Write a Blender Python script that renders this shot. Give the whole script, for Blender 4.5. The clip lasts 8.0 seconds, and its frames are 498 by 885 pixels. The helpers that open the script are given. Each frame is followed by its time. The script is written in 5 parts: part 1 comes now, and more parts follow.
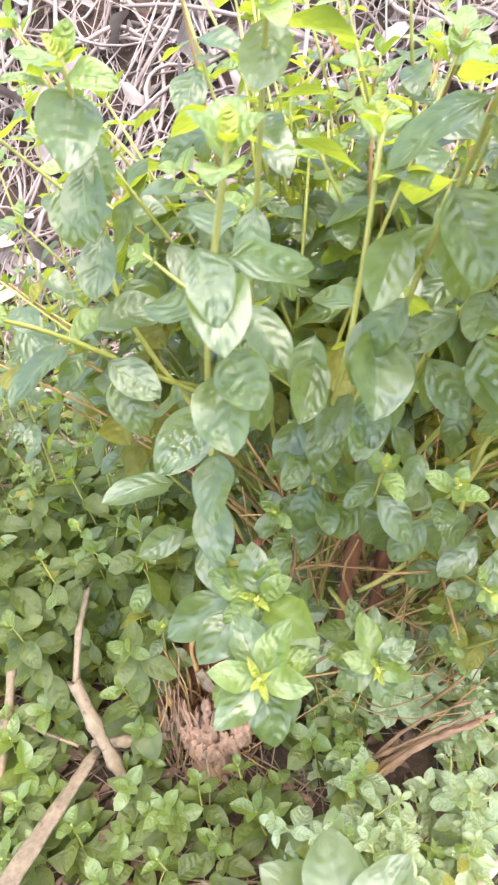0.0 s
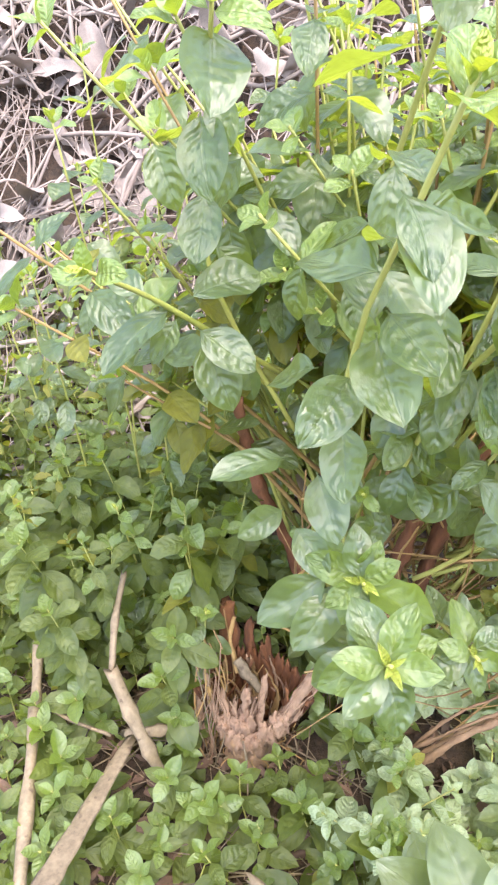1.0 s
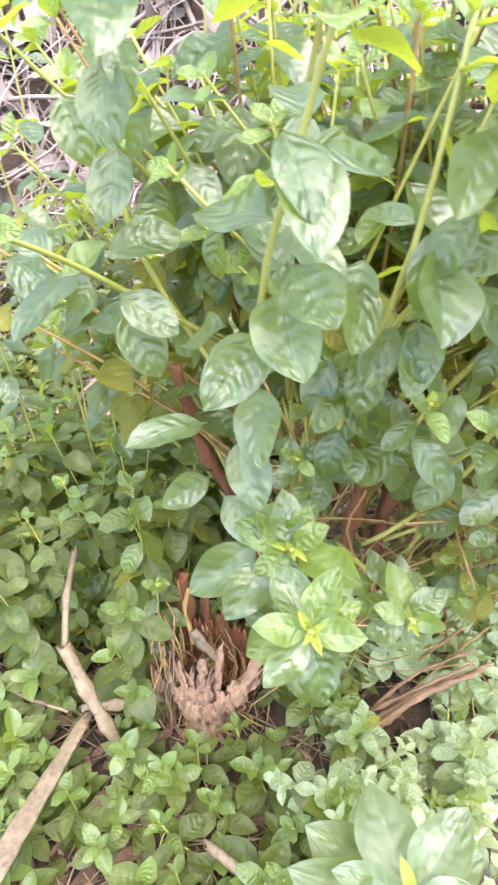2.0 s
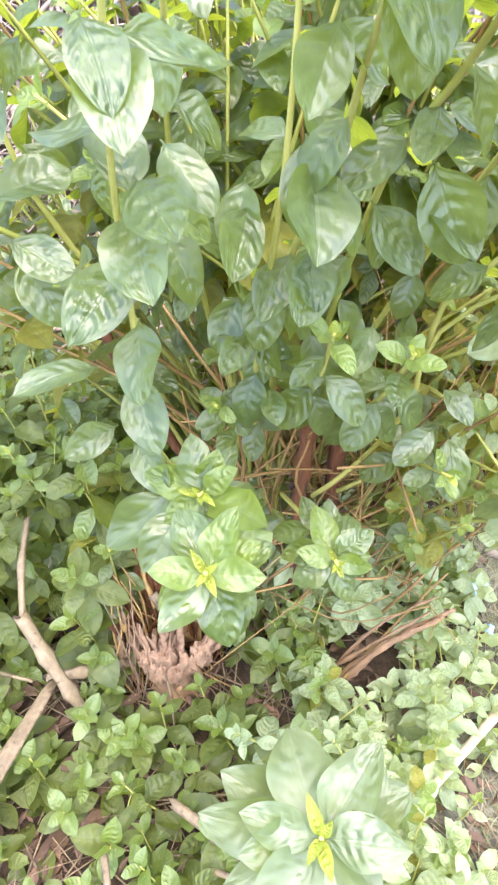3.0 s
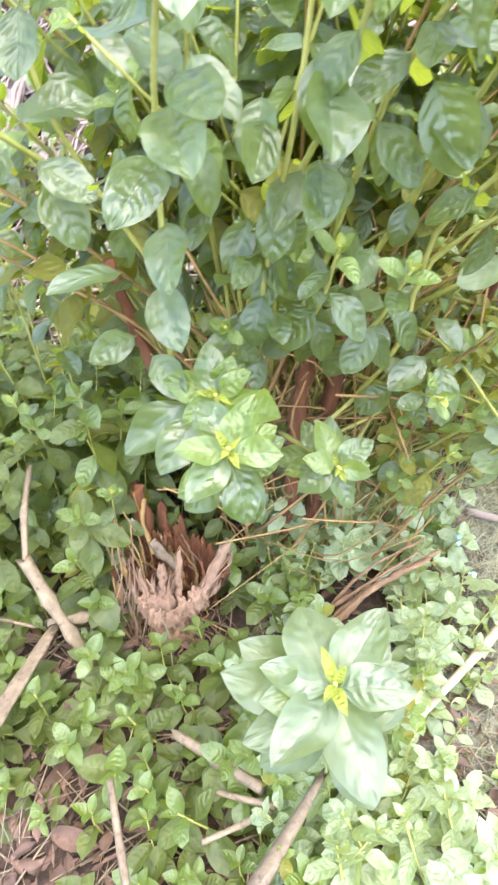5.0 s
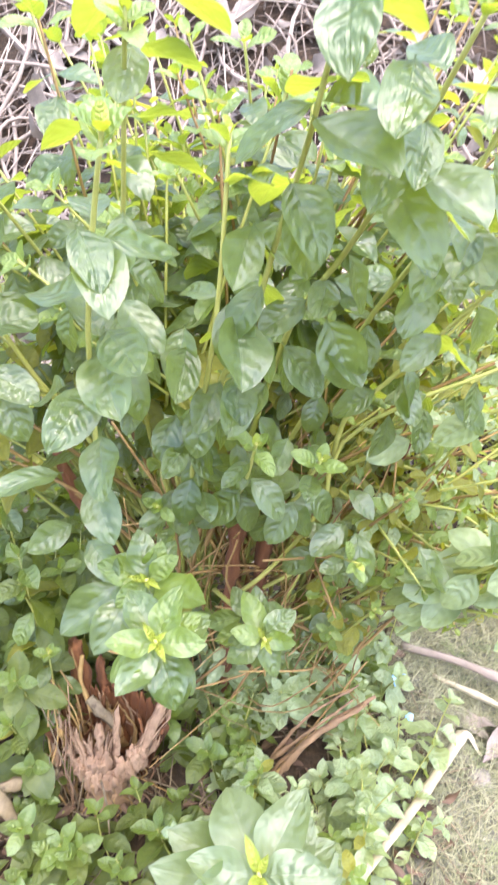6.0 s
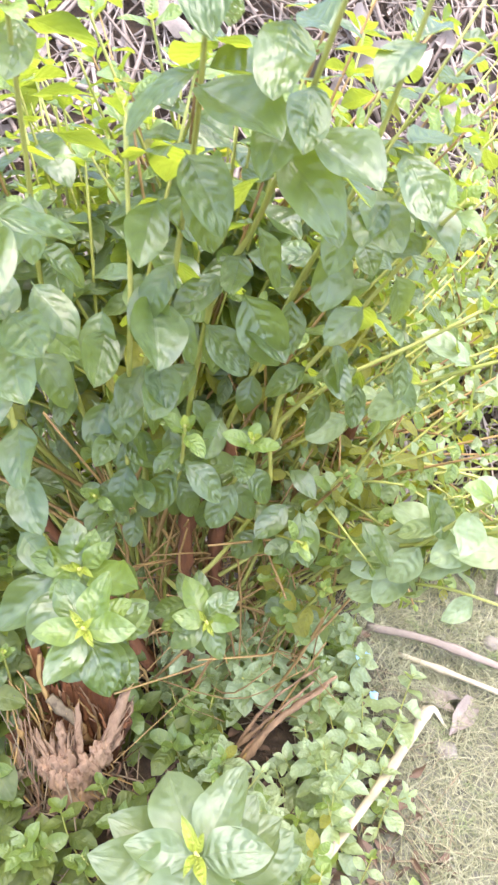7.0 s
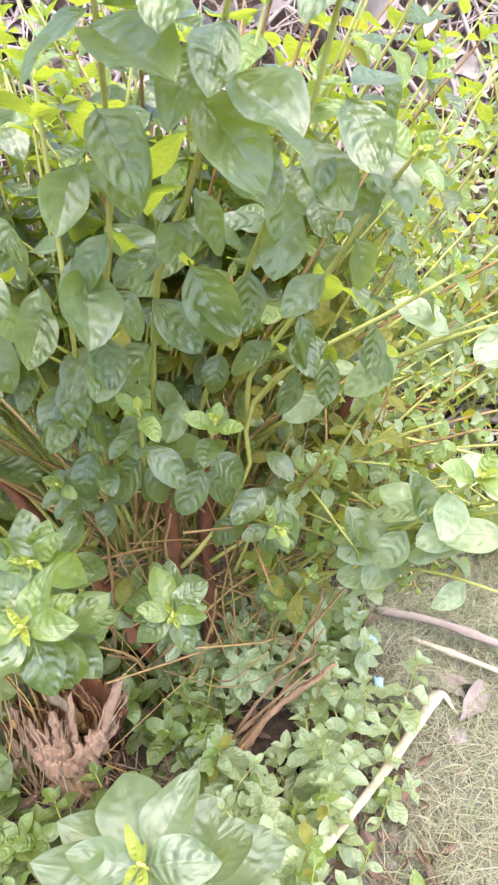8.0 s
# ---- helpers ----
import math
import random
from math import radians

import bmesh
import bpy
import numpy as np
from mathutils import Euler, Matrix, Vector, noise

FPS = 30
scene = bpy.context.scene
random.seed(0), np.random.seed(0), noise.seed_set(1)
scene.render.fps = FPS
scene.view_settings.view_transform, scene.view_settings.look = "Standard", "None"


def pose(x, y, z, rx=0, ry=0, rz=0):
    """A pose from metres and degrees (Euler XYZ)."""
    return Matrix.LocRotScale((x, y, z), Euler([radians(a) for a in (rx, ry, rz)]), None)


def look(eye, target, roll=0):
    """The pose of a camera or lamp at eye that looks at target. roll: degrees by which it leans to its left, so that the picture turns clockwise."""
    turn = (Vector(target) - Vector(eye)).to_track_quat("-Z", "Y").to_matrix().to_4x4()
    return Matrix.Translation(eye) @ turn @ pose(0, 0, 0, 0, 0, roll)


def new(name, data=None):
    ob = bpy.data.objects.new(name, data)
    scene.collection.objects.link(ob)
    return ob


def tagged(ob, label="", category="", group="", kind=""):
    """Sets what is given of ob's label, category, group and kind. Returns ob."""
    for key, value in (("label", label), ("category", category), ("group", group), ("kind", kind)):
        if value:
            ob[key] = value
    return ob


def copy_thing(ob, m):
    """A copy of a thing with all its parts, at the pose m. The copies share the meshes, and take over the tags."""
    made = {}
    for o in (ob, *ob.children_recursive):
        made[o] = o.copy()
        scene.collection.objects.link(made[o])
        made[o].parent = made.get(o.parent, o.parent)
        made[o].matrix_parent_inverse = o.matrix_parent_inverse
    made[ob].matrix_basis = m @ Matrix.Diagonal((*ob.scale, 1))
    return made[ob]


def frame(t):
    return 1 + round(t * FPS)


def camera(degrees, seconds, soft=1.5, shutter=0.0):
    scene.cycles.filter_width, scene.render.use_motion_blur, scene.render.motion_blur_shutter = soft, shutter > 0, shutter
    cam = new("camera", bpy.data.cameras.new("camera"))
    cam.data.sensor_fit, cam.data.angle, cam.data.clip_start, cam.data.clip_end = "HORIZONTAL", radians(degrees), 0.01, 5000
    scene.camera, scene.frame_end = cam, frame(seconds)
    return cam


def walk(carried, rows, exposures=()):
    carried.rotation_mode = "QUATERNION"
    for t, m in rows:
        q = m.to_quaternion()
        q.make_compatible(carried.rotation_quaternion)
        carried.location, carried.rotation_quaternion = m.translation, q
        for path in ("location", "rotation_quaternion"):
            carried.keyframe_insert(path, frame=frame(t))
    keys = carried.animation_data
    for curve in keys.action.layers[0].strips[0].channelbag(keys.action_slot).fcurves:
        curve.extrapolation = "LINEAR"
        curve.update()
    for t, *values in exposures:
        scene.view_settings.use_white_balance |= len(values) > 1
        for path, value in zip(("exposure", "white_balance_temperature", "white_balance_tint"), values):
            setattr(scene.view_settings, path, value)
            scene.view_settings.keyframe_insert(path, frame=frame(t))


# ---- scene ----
cam = camera(41.5, 8.0, soft=2.3, shutter=0.35)
PATH = [
    (0, (0.046, -0.023, 1.168), (-0.151, 1.573, -0.021), -3.6),
    (0.5, (-0.034, -0.02, 1.149), (-0.173, 1.565, -0.063), -1.7),
    (1, (-0.075, -0.016, 1.142), (-0.19, 1.571, -0.07), -0.6),
    (1.5, (-0.064, -0.011, 1.138), (-0.134, 1.564, -0.093), 0.1),
    (2, (-0.027, -0.003, 1.124), (-0.078, 1.536, -0.152), -0.9),
    (2.2, (-0.004, -0.009, 1.119), (-0.042, 1.526, -0.162), -2.0),
    (3.3, (0.056, -0.003, 1.078), (-0.015, 1.454, -0.29), -5.0),
    (3.5, (0.049, -0.005, 1.073), (-0.044, 1.431, -0.316), -5.1),
    (4, (0.006, -0.016, 1.056), (-0.058, 1.376, -0.379), -1.1),
    (4.2, (-0.011, -0.028, 1.048), (-0.072, 1.356, -0.394), 0.8),
    (5.3, (0.046, -0.104, 1.066), (0.1, 1.432, -0.215), -3.6),
    (5.5, (0.063, -0.091, 1.082), (0.147, 1.471, -0.165), -3.1),
    (6, (0.039, -0.103, 1.145), (0.236, 1.58, 0.082), -0.0),
    (6.5, (0.041, -0.113, 1.154), (0.279, 1.595, 0.141), 0.1),
    (7, (0.084, -0.114, 1.13), (0.351, 1.551, 0.054), -1.7),
    (7.5, (0.098, -0.111, 1.121), (0.376, 1.536, 0.021), -2.4),
    (8, (0.156, -0.09, 1.105), (0.322, 1.558, -0.015), -5.0),
]
EXPOSURES = [(0.0, 2.44, 6800, 17), (0.8, 2.36, 6750, 16), (2.2, 2.58, 6700, 15), (3.4, 2.66, 6700, 17), (4.2, 2.60, 6670, 17), (5.4, 2.63, 6400, 16), (6.0, 2.52, 6650, 16), (7.0, 2.44, 6700, 15), (8.0, 2.29, 6700, 17)]
walk(cam, [(t, look(eye, target, roll)) for t, eye, target, roll in PATH], EXPOSURES)

# ---- light: bright overcast sky with a soft sun ----
SUN_UP, SUN_TURN = 74.0, 150.0          # elevation; compass turn from +y, clockwise
world = bpy.data.worlds.new("sky")
scene.world = world
world.use_nodes = True
wn = world.node_tree.nodes
sky = wn.new("ShaderNodeTexSky")
sky.sky_type = "NISHITA"
sky.sun_disc = False
sky.sun_elevation, sky.sun_rotation = radians(SUN_UP), radians(SUN_TURN)
sky.air_density, sky.dust_density = 1.0, 2.5
wn["Background"].inputs["Strength"].default_value = 0.19
world.node_tree.links.new(sky.outputs[0], wn["Background"].inputs["Color"])

sun = new("sun", bpy.data.lights.new("sun", "SUN"))
sun.data.energy, sun.data.angle, sun.data.color = 1.3, radians(80), (0.93, 0.98, 1.0)
sun_way = Vector((math.sin(radians(SUN_TURN)) * math.cos(radians(SUN_UP)), math.cos(radians(SUN_TURN)) * math.cos(radians(SUN_UP)), math.sin(radians(SUN_UP))))
sun.matrix_world = look(sun_way * 20, (0, 0, 0))


# ---- materials ----
class Nodes:
    """A small helper to write node trees."""

    def __init__(self, name):
        self.mat = bpy.data.materials.new(name)
        self.mat.use_nodes = True
        self.tree = self.mat.node_tree
        self.shader = self.tree.nodes["Principled BSDF"]
        self.out = self.tree.nodes["Material Output"]

    def add(self, kind, **inputs):
        node = self.tree.nodes.new(kind)
        for key, value in inputs.items():
            self.put(node.inputs[key.replace("_", " ")], value)
        return node

    def put(self, socket, value):
        if isinstance(value, bpy.types.NodeSocket):
            self.tree.links.new(value, socket)
        else:
            socket.default_value = value

    def math(self, op, a, b=0.0, c=0.0):
        node = self.tree.nodes.new("ShaderNodeMath")
        node.operation = op
        for n, v in enumerate((a, b, c)):
            self.put(node.inputs[n], v)
        return node.outputs[0]

    def step(self, value, low, high, to_low=0.0, to_high=1.0):
        node = self.tree.nodes.new("ShaderNodeMapRange")
        node.interpolation_type = "SMOOTHSTEP"
        for n, v in enumerate((value, low, high, to_low, to_high)):
            self.put(node.inputs[n], v)
        return node.outputs[0]

    def mix(self, fac, a, b):
        node = self.tree.nodes.new("ShaderNodeMix")
        node.data_type = "RGBA"
        self.put(node.inputs[0], fac)
        self.put(node.inputs[6], a if isinstance(a, bpy.types.NodeSocket) else (*a, 1))
        self.put(node.inputs[7], b if isinstance(b, bpy.types.NodeSocket) else (*b, 1))
        return node.outputs[2]

    def noise(self, scale, detail=4.0, rough=0.55, coords="Object", stretch=None):
        tc = self.add("ShaderNodeTexCoord")
        where = tc.outputs[coords]
        if stretch:
            where = self.add("ShaderNodeMapping", Vector=where, Scale=stretch).outputs[0]
        return self.add("ShaderNodeTexNoise", Vector=where, Scale=scale, Detail=detail, Roughness=rough).outputs["Fac"]

    def chance(self):
        """A number for each object and each loose piece of a joined mesh."""
        a = self.add("ShaderNodeObjectInfo").outputs["Random"]
        b = self.add("ShaderNodeNewGeometry").outputs["Random Per Island"]
        return self.math("FRACT", self.math("ADD", a, b))

    def bump(self, height, strength, distance):
        return self.add("ShaderNodeBump", Strength=strength, Distance=distance, Height=height).outputs[0]


def leaf_material(name, dark, light, vein, glow, gloss=0.40, through_it=0.35, shine=0.9):
    """A thin living leaf: midrib and side veins from its own coordinates, gloss above, light let through."""
    n = Nodes(name)
    uv = n.add("ShaderNodeUVMap")
    xyz = n.add("ShaderNodeSeparateXYZ", Vector=uv.outputs[0])
    u, v = xyz.outputs[0], xyz.outputs[1]
    side = n.math("ABSOLUTE", n.math("MULTIPLY_ADD", v, 2.0, -1.0))
    midrib = n.step(side, 0.09, 0.03)
    luck = n.chance()

    def speckle(scale, detail):
        node = n.add("ShaderNodeTexNoise", Vector=uv.outputs[0], Scale=scale, Detail=detail)
        node.noise_dimensions = "4D"
        n.put(node.inputs["W"], n.math("MULTIPLY", luck, 37.0))
        return node.outputs["Fac"]

    blotch = speckle(4.0, 4.0)
    sway = n.math("MULTIPLY", n.math("SUBTRACT", speckle(3.0, 1.0), 0.5), 0.16)
    along = n.math("ADD", n.math("SUBTRACT", u, n.math("MULTIPLY", n.math("POWER", side, 1.4), 0.2)), sway)
    wave = n.math("SINE", n.math("MULTIPLY", along, 36.0))
    ribs = n.step(wave, 0.8, 1.0)
    veins = n.math("MAXIMUM", n.math("MULTIPLY", ribs, n.step(side, 0.95, 0.4, 0.0, 0.7)), midrib)
    tone = n.math("ADD", n.math("MULTIPLY", luck, 0.5), n.math("MULTIPLY", n.step(blotch, 0.35, 0.65), 0.6))
    # Furrow shading and the lighter sheen between are painted into the tone.
    tone = n.math("MULTIPLY_ADD", n.math("MULTIPLY", wave, n.step(side, 1.0, 0.6)), -0.16, tone)
    base = n.mix(n.math("MAXIMUM", n.math("MINIMUM", tone, 1.0), 0.0), dark, light)
    base = n.mix(n.math("MULTIPLY", veins, 0.4), base, vein)
    spots = n.step(speckle(22.0, 2.0), 0.68, 0.76)
    base = n.mix(n.math("MULTIPLY", spots, 0.3), base, (0.20, 0.13, 0.04))
    n.put(n.shader.inputs["Base Color"], base)
    n.put(n.shader.inputs["Roughness"], n.math("MULTIPLY_ADD", blotch, 0.2, gloss))
    n.shader.inputs["Specular IOR Level"].default_value = shine
    n.shader.inputs["Coat Weight"].default_value = 0.55 * shine
    n.shader.inputs["Coat Roughness"].default_value = gloss + 0.02
    # Blistered between the side veins, unevenly.
    puffed = n.math("MULTIPLY", n.step(speckle(4.5, 1.0), 0.35, 0.68, 0.12, 1.0), n.step(side, 1.0, 0.55, 0.0, 1.0))
    relief = n.step(n.math("FRACT", n.math("MULTIPLY", luck, 7.3)), 0.0, 1.0, 0.42, 1.0)
    quilt = n.math("ADD", n.math("MULTIPLY", n.math("MULTIPLY", wave, puffed), -0.95), n.math("MULTIPLY", midrib, -0.4))
    normal = n.bump(n.math("ADD", quilt, n.math("MULTIPLY", speckle(7.0, 3.0), 1.8)), relief, 0.0012)
    n.put(n.shader.inputs["Normal"], normal)
    n.put(n.shader.inputs["Coat Normal"], normal)
    lit = n.add("ShaderNodeBsdfTranslucent", Color=n.mix(n.math("MULTIPLY", veins, 0.35), glow, tuple(0.5 * c for c in glow)))
    both = n.add("ShaderNodeMixShader", Fac=through_it)
    n.put(both.inputs[1], n.shader.outputs[0])
    n.put(both.inputs[2], lit.outputs[0])
    n.put(n.out.inputs[0], both.outputs[0])
    return n.mat


def rough_material(name, dark, light, scale, rough=0.8, bump=0.4, depth=0.002, stretch=None, coords="Object", vary=0.4, spot=None):
    """Wood, straw, soil: two scales of noise between two colours, some variety from piece to piece, relief."""
    n = Nodes(name)
    fine = n.noise(scale, 6.0, 0.65, coords, stretch)
    wide = n.noise(scale * 0.17, 3.0, 0.5, coords, stretch)
    tone = n.math("ADD", n.math("MULTIPLY", n.step(fine, 0.3, 0.72), 0.6), n.math("MULTIPLY", n.step(wide, 0.32, 0.7), 0.4))
    tone = n.math("ADD", n.math("MULTIPLY", tone, 1.0 - vary), n.math("MULTIPLY", n.chance(), vary))
    base = n.mix(tone, dark, light)
    if spot:
        base = n.mix(n.math("MULTIPLY", n.step(n.noise(scale * 0.5, 4.0, 0.6, coords), 0.56, 0.68), 0.8), base, spot)
    n.put(n.shader.inputs["Base Color"], base)
    n.put(n.shader.inputs["Roughness"], rough)
    n.put(n.shader.inputs["Normal"], n.bump(fine, bump, depth))
    return n.mat


LEAF = leaf_material("leaf_green", (0.034, 0.074, 0.022), (0.115, 0.170, 0.062), (0.20, 0.26, 0.11), (0.40, 0.46, 0.035), 0.28, 0.48, 1.0)
# Yellowed leaves; the same tint paints the olive of the shrub's shaded inside.
LEAF_OLD_SHADE = leaf_material("leaf_old_shade", (0.13, 0.14, 0.022), (0.25, 0.24, 0.042), (0.32, 0.32, 0.09), (0.56, 0.52, 0.04), 0.5, 0.50, 0.5)
LEAF_YOUNG = leaf_material("leaf_young", (0.110, 0.19, 0.034), (0.22, 0.30, 0.065), (0.27, 0.35, 0.12), (0.38, 0.46, 0.03), 0.38, 0.44)
LEAF_TIP = leaf_material("leaf_tip", (0.26, 0.33, 0.035), (0.40, 0.44, 0.055), (0.48, 0.52, 0.11), (0.40, 0.44, 0.03), 0.45, 0.42)
LEAF_LOW = leaf_material("leaf_low", (0.040, 0.066, 0.012), (0.112, 0.142, 0.030), (0.17, 0.21, 0.070), (0.40, 0.44, 0.03), 0.46, 0.38, 0.5)
LEAF_SOFT = leaf_material("leaf_soft", (0.070, 0.108, 0.052), (0.150, 0.195, 0.105), (0.27, 0.32, 0.17), (0.44, 0.52, 0.06), 0.40, 0.45)
# Pale leaf with the bright light of the open side put into its colour.
LEAF_PALE_LIT = leaf_material("leaf_pale_lit", (0.16, 0.225, 0.105), (0.37, 0.45, 0.25), (0.40, 0.45, 0.25), (0.50, 0.56, 0.08), 0.42, 0.42)
LEAF_BUD = leaf_material("leaf_bud", (0.075, 0.13, 0.024), (0.155, 0.22, 0.045), (0.21, 0.28, 0.08), (0.44, 0.52, 0.03), 0.40, 0.44)
STEM = rough_material("stem_green", (0.25, 0.27, 0.055), (0.47, 0.44, 0.13), 60, 0.5, 0.3, 0.001)
TWIG = rough_material("twig_brown", (0.19, 0.10, 0.04), (0.42, 0.27, 0.10), 70, 0.75, 0.5, 0.001)
BARK = rough_material("bark_brown", (0.07, 0.024, 0.012), (0.30, 0.115, 0.05), 80, 0.85, 0.9, 0.004, (1, 1, 0.25))
BRANCH = rough_material("branch_bark", (0.10, 0.055, 0.03), (0.38, 0.23, 0.13), 60, 0.85, 0.9, 0.005, (1, 1, 0.3))
STRAW = rough_material("straw", (0.13, 0.092, 0.072), (0.37, 0.30, 0.255), 30, 0.75, 0.4, 0.001, vary=0.6)
REED = rough_material("reed_dry", (0.10, 0.072, 0.042), (0.265, 0.20, 0.125), 110, 0.7, 0.7, 0.0015, (1, 1, 0.4), vary=0.2, spot=(0.07, 0.045, 0.028))
PALE = rough_material("stalk_pale", (0.28, 0.23, 0.15), (0.48, 0.42, 0.31), 40, 0.6, 0.3, 0.001, vary=0.2)
STUMP = rough_material("stump_wood", (0.105, 0.05, 0.027), (0.39, 0.25, 0.16), 120, 0.85, 0.9, 0.003, (1, 1, 0.3), vary=0.45, spot=(0.10, 0.045, 0.025))
FIBRE = rough_material("fibre_brown", (0.05, 0.016, 0.006), (0.28, 0.105, 0.035), 140, 0.9, 0.9, 0.003, (1, 1, 0.15), vary=0.5)
DEAD = rough_material("leaf_dead", (0.035, 0.02, 0.014), (0.185, 0.11, 0.072), 60, 0.8, 0.6, 0.0015, vary=0.6)
DEAD_GREY = rough_material("leaf_dead_grey", (0.13, 0.10, 0.085), (0.38, 0.31, 0.27), 50, 0.75, 0.5, 0.001, vary=0.6)
GRASS = rough_material("grass_dry", (0.10, 0.11, 0.045), (0.34, 0.315, 0.20), 20, 0.75, 0.2, 0.001, vary=0.7, spot=(0.12, 0.16, 0.05))
BLUE = rough_material("plastic_blue", (0.10, 0.32, 0.62), (0.45, 0.62, 0.78), 40, 0.35, 0.3, 0.001)
GREYROCK = rough_material("clod_grey", (0.13, 0.11, 0.09), (0.30, 0.26, 0.22), 40, 0.9, 0.8, 0.004)


def soil_material():
    n = Nodes("soil")
    fine, wide, patch = n.noise(60, 7, 0.7), n.noise(7, 4, 0.6), n.noise(1.4, 3, 0.5)
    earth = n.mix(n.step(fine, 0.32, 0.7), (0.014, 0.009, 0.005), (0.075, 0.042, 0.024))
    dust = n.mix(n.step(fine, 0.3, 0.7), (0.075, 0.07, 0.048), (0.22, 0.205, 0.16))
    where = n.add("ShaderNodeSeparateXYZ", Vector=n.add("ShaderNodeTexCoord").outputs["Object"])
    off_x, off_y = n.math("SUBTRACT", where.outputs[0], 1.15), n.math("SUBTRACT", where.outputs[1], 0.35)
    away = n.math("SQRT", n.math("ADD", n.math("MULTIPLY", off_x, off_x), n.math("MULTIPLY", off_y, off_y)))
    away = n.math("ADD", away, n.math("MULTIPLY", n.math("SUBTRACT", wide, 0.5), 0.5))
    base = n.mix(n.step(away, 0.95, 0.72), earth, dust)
    base = n.mix(n.math("MULTIPLY", n.step(patch, 0.4, 0.65), 0.35), base, (0.10, 0.07, 0.05))
    n.put(n.shader.inputs["Base Color"], base)
    n.put(n.shader.inputs["Roughness"], 0.95)
    n.put(n.shader.inputs["Normal"], n.bump(n.math("ADD", fine, n.math("MULTIPLY", wide, 2.0)), 0.8, 0.012))
    return n.mat


SOIL = soil_material()


# ---- helpers for forms ----
def height(x, y):
    """The ground: level under the shrub, lower on the open side, a bank behind."""
    def ease(v, a, b):
        f = min(max((v - a) / (b - a), 0.0), 1.0)
        return f * f * (3 - 2 * f)
    z = -0.09 * ease(x, 0.15, 0.6) * (1 - ease(y, 1.2, 2.0))
    z += 1.75 * ease(y + 0.12 * math.sin(1.7 * x), 1.15, 3.5)
    near = 1 - ease(math.hypot(x, y - 1), 6, 20)
    z += near * (0.05 * noise.noise((x * 1.7, y * 1.7, 0.3)) + 0.018 * noise.noise((x * 9, y * 9, 4.0)))
    return z


def mesh_of(name, bm, material):
    for f in bm.faces:
        f.smooth = True
    me = bpy.data.meshes.new(name)
    bm.to_mesh(me)
    bm.free()
    me.materials.append(material)
    return me


def root(name, place, label, category, group=""):
    """An Empty at the base of a thing; its parts are given in world places."""
    ob = new(name)
    ob.empty_display_size = 0.02
    ob.location = place
    return tagged(ob, label, category, group)


def under(ob, parent):
    """Hang ob, given in world places, under a thing or a part of it."""
    ob.parent = parent
    if parent.parent is None:
        ob.matrix_parent_inverse = Matrix.Translation(-parent.location)
    return ob


def part(name, bm, material, parent, label=""):
    return tagged(under(new(name, mesh_of(name, bm, material)), parent), label)


def curve_points(ctrl, count):
    """A smooth line through the control points."""
    pts = [Vector(p) for p in ctrl]
    if len(pts) == 2:
        pts.insert(1, (pts[0] + pts[1]) / 2)
    pts = [2 * pts[0] - pts[1], *pts, 2 * pts[-1] - pts[-2]]
    spans, out = len(pts) - 3, []
    for i in range(count):
        f = i / (count - 1) * spans
        k = min(int(f), spans - 1)
        t, (a, b, c, d) = f - k, pts[k:k + 4]
        out.append(0.5 * (2 * b + (c - a) * t + (2 * a - 5 * b + 4 * c - d) * t * t + (3 * b - a - 3 * c + d) * t ** 3))
    return out


def tube(bm, pts, radii, sides=6, flat=1.0, knots=(), seed=0, broad=None):
    """Sweep a ring along points; flat < 1 squashes it; knots swell at those fractions; ends are closed."""
    rings, side = [], broad
    count = len(pts)
    for i, p in enumerate(pts):
        axis = (pts[min(i + 1, count - 1)] - pts[max(i - 1, 0)]).normalized()
        side = axis.orthogonal() if side is None else side - axis * side.dot(axis)
        side.normalize()
        other = axis.cross(side)
        f = i / (count - 1)
        r = radii[0] + (radii[-1] - radii[0]) * f if len(radii) == 2 else radii[min(int(f * len(radii)), len(radii) - 1)]
        r *= 1 + sum(0.45 * math.exp(-((f - k) * count * 0.9) ** 2) for k in knots)
        wob = 1 + (0.12 * noise.noise((p.x * 60 + seed, p.y * 60, p.z * 60)))
        rings.append([bm.verts.new(p + wob * r * (math.cos(a) * side + flat * math.sin(a) * other)) for a in (math.tau * s / sides for s in range(sides))])
    for a, b in zip(rings, rings[1:]):
        for s in range(sides):
            bm.faces.new((a[s], a[(s + 1) % sides], b[(s + 1) % sides], b[s]))
    bm.faces.new(rings[0][::-1])
    bm.faces.new(rings[-1])
    return rings


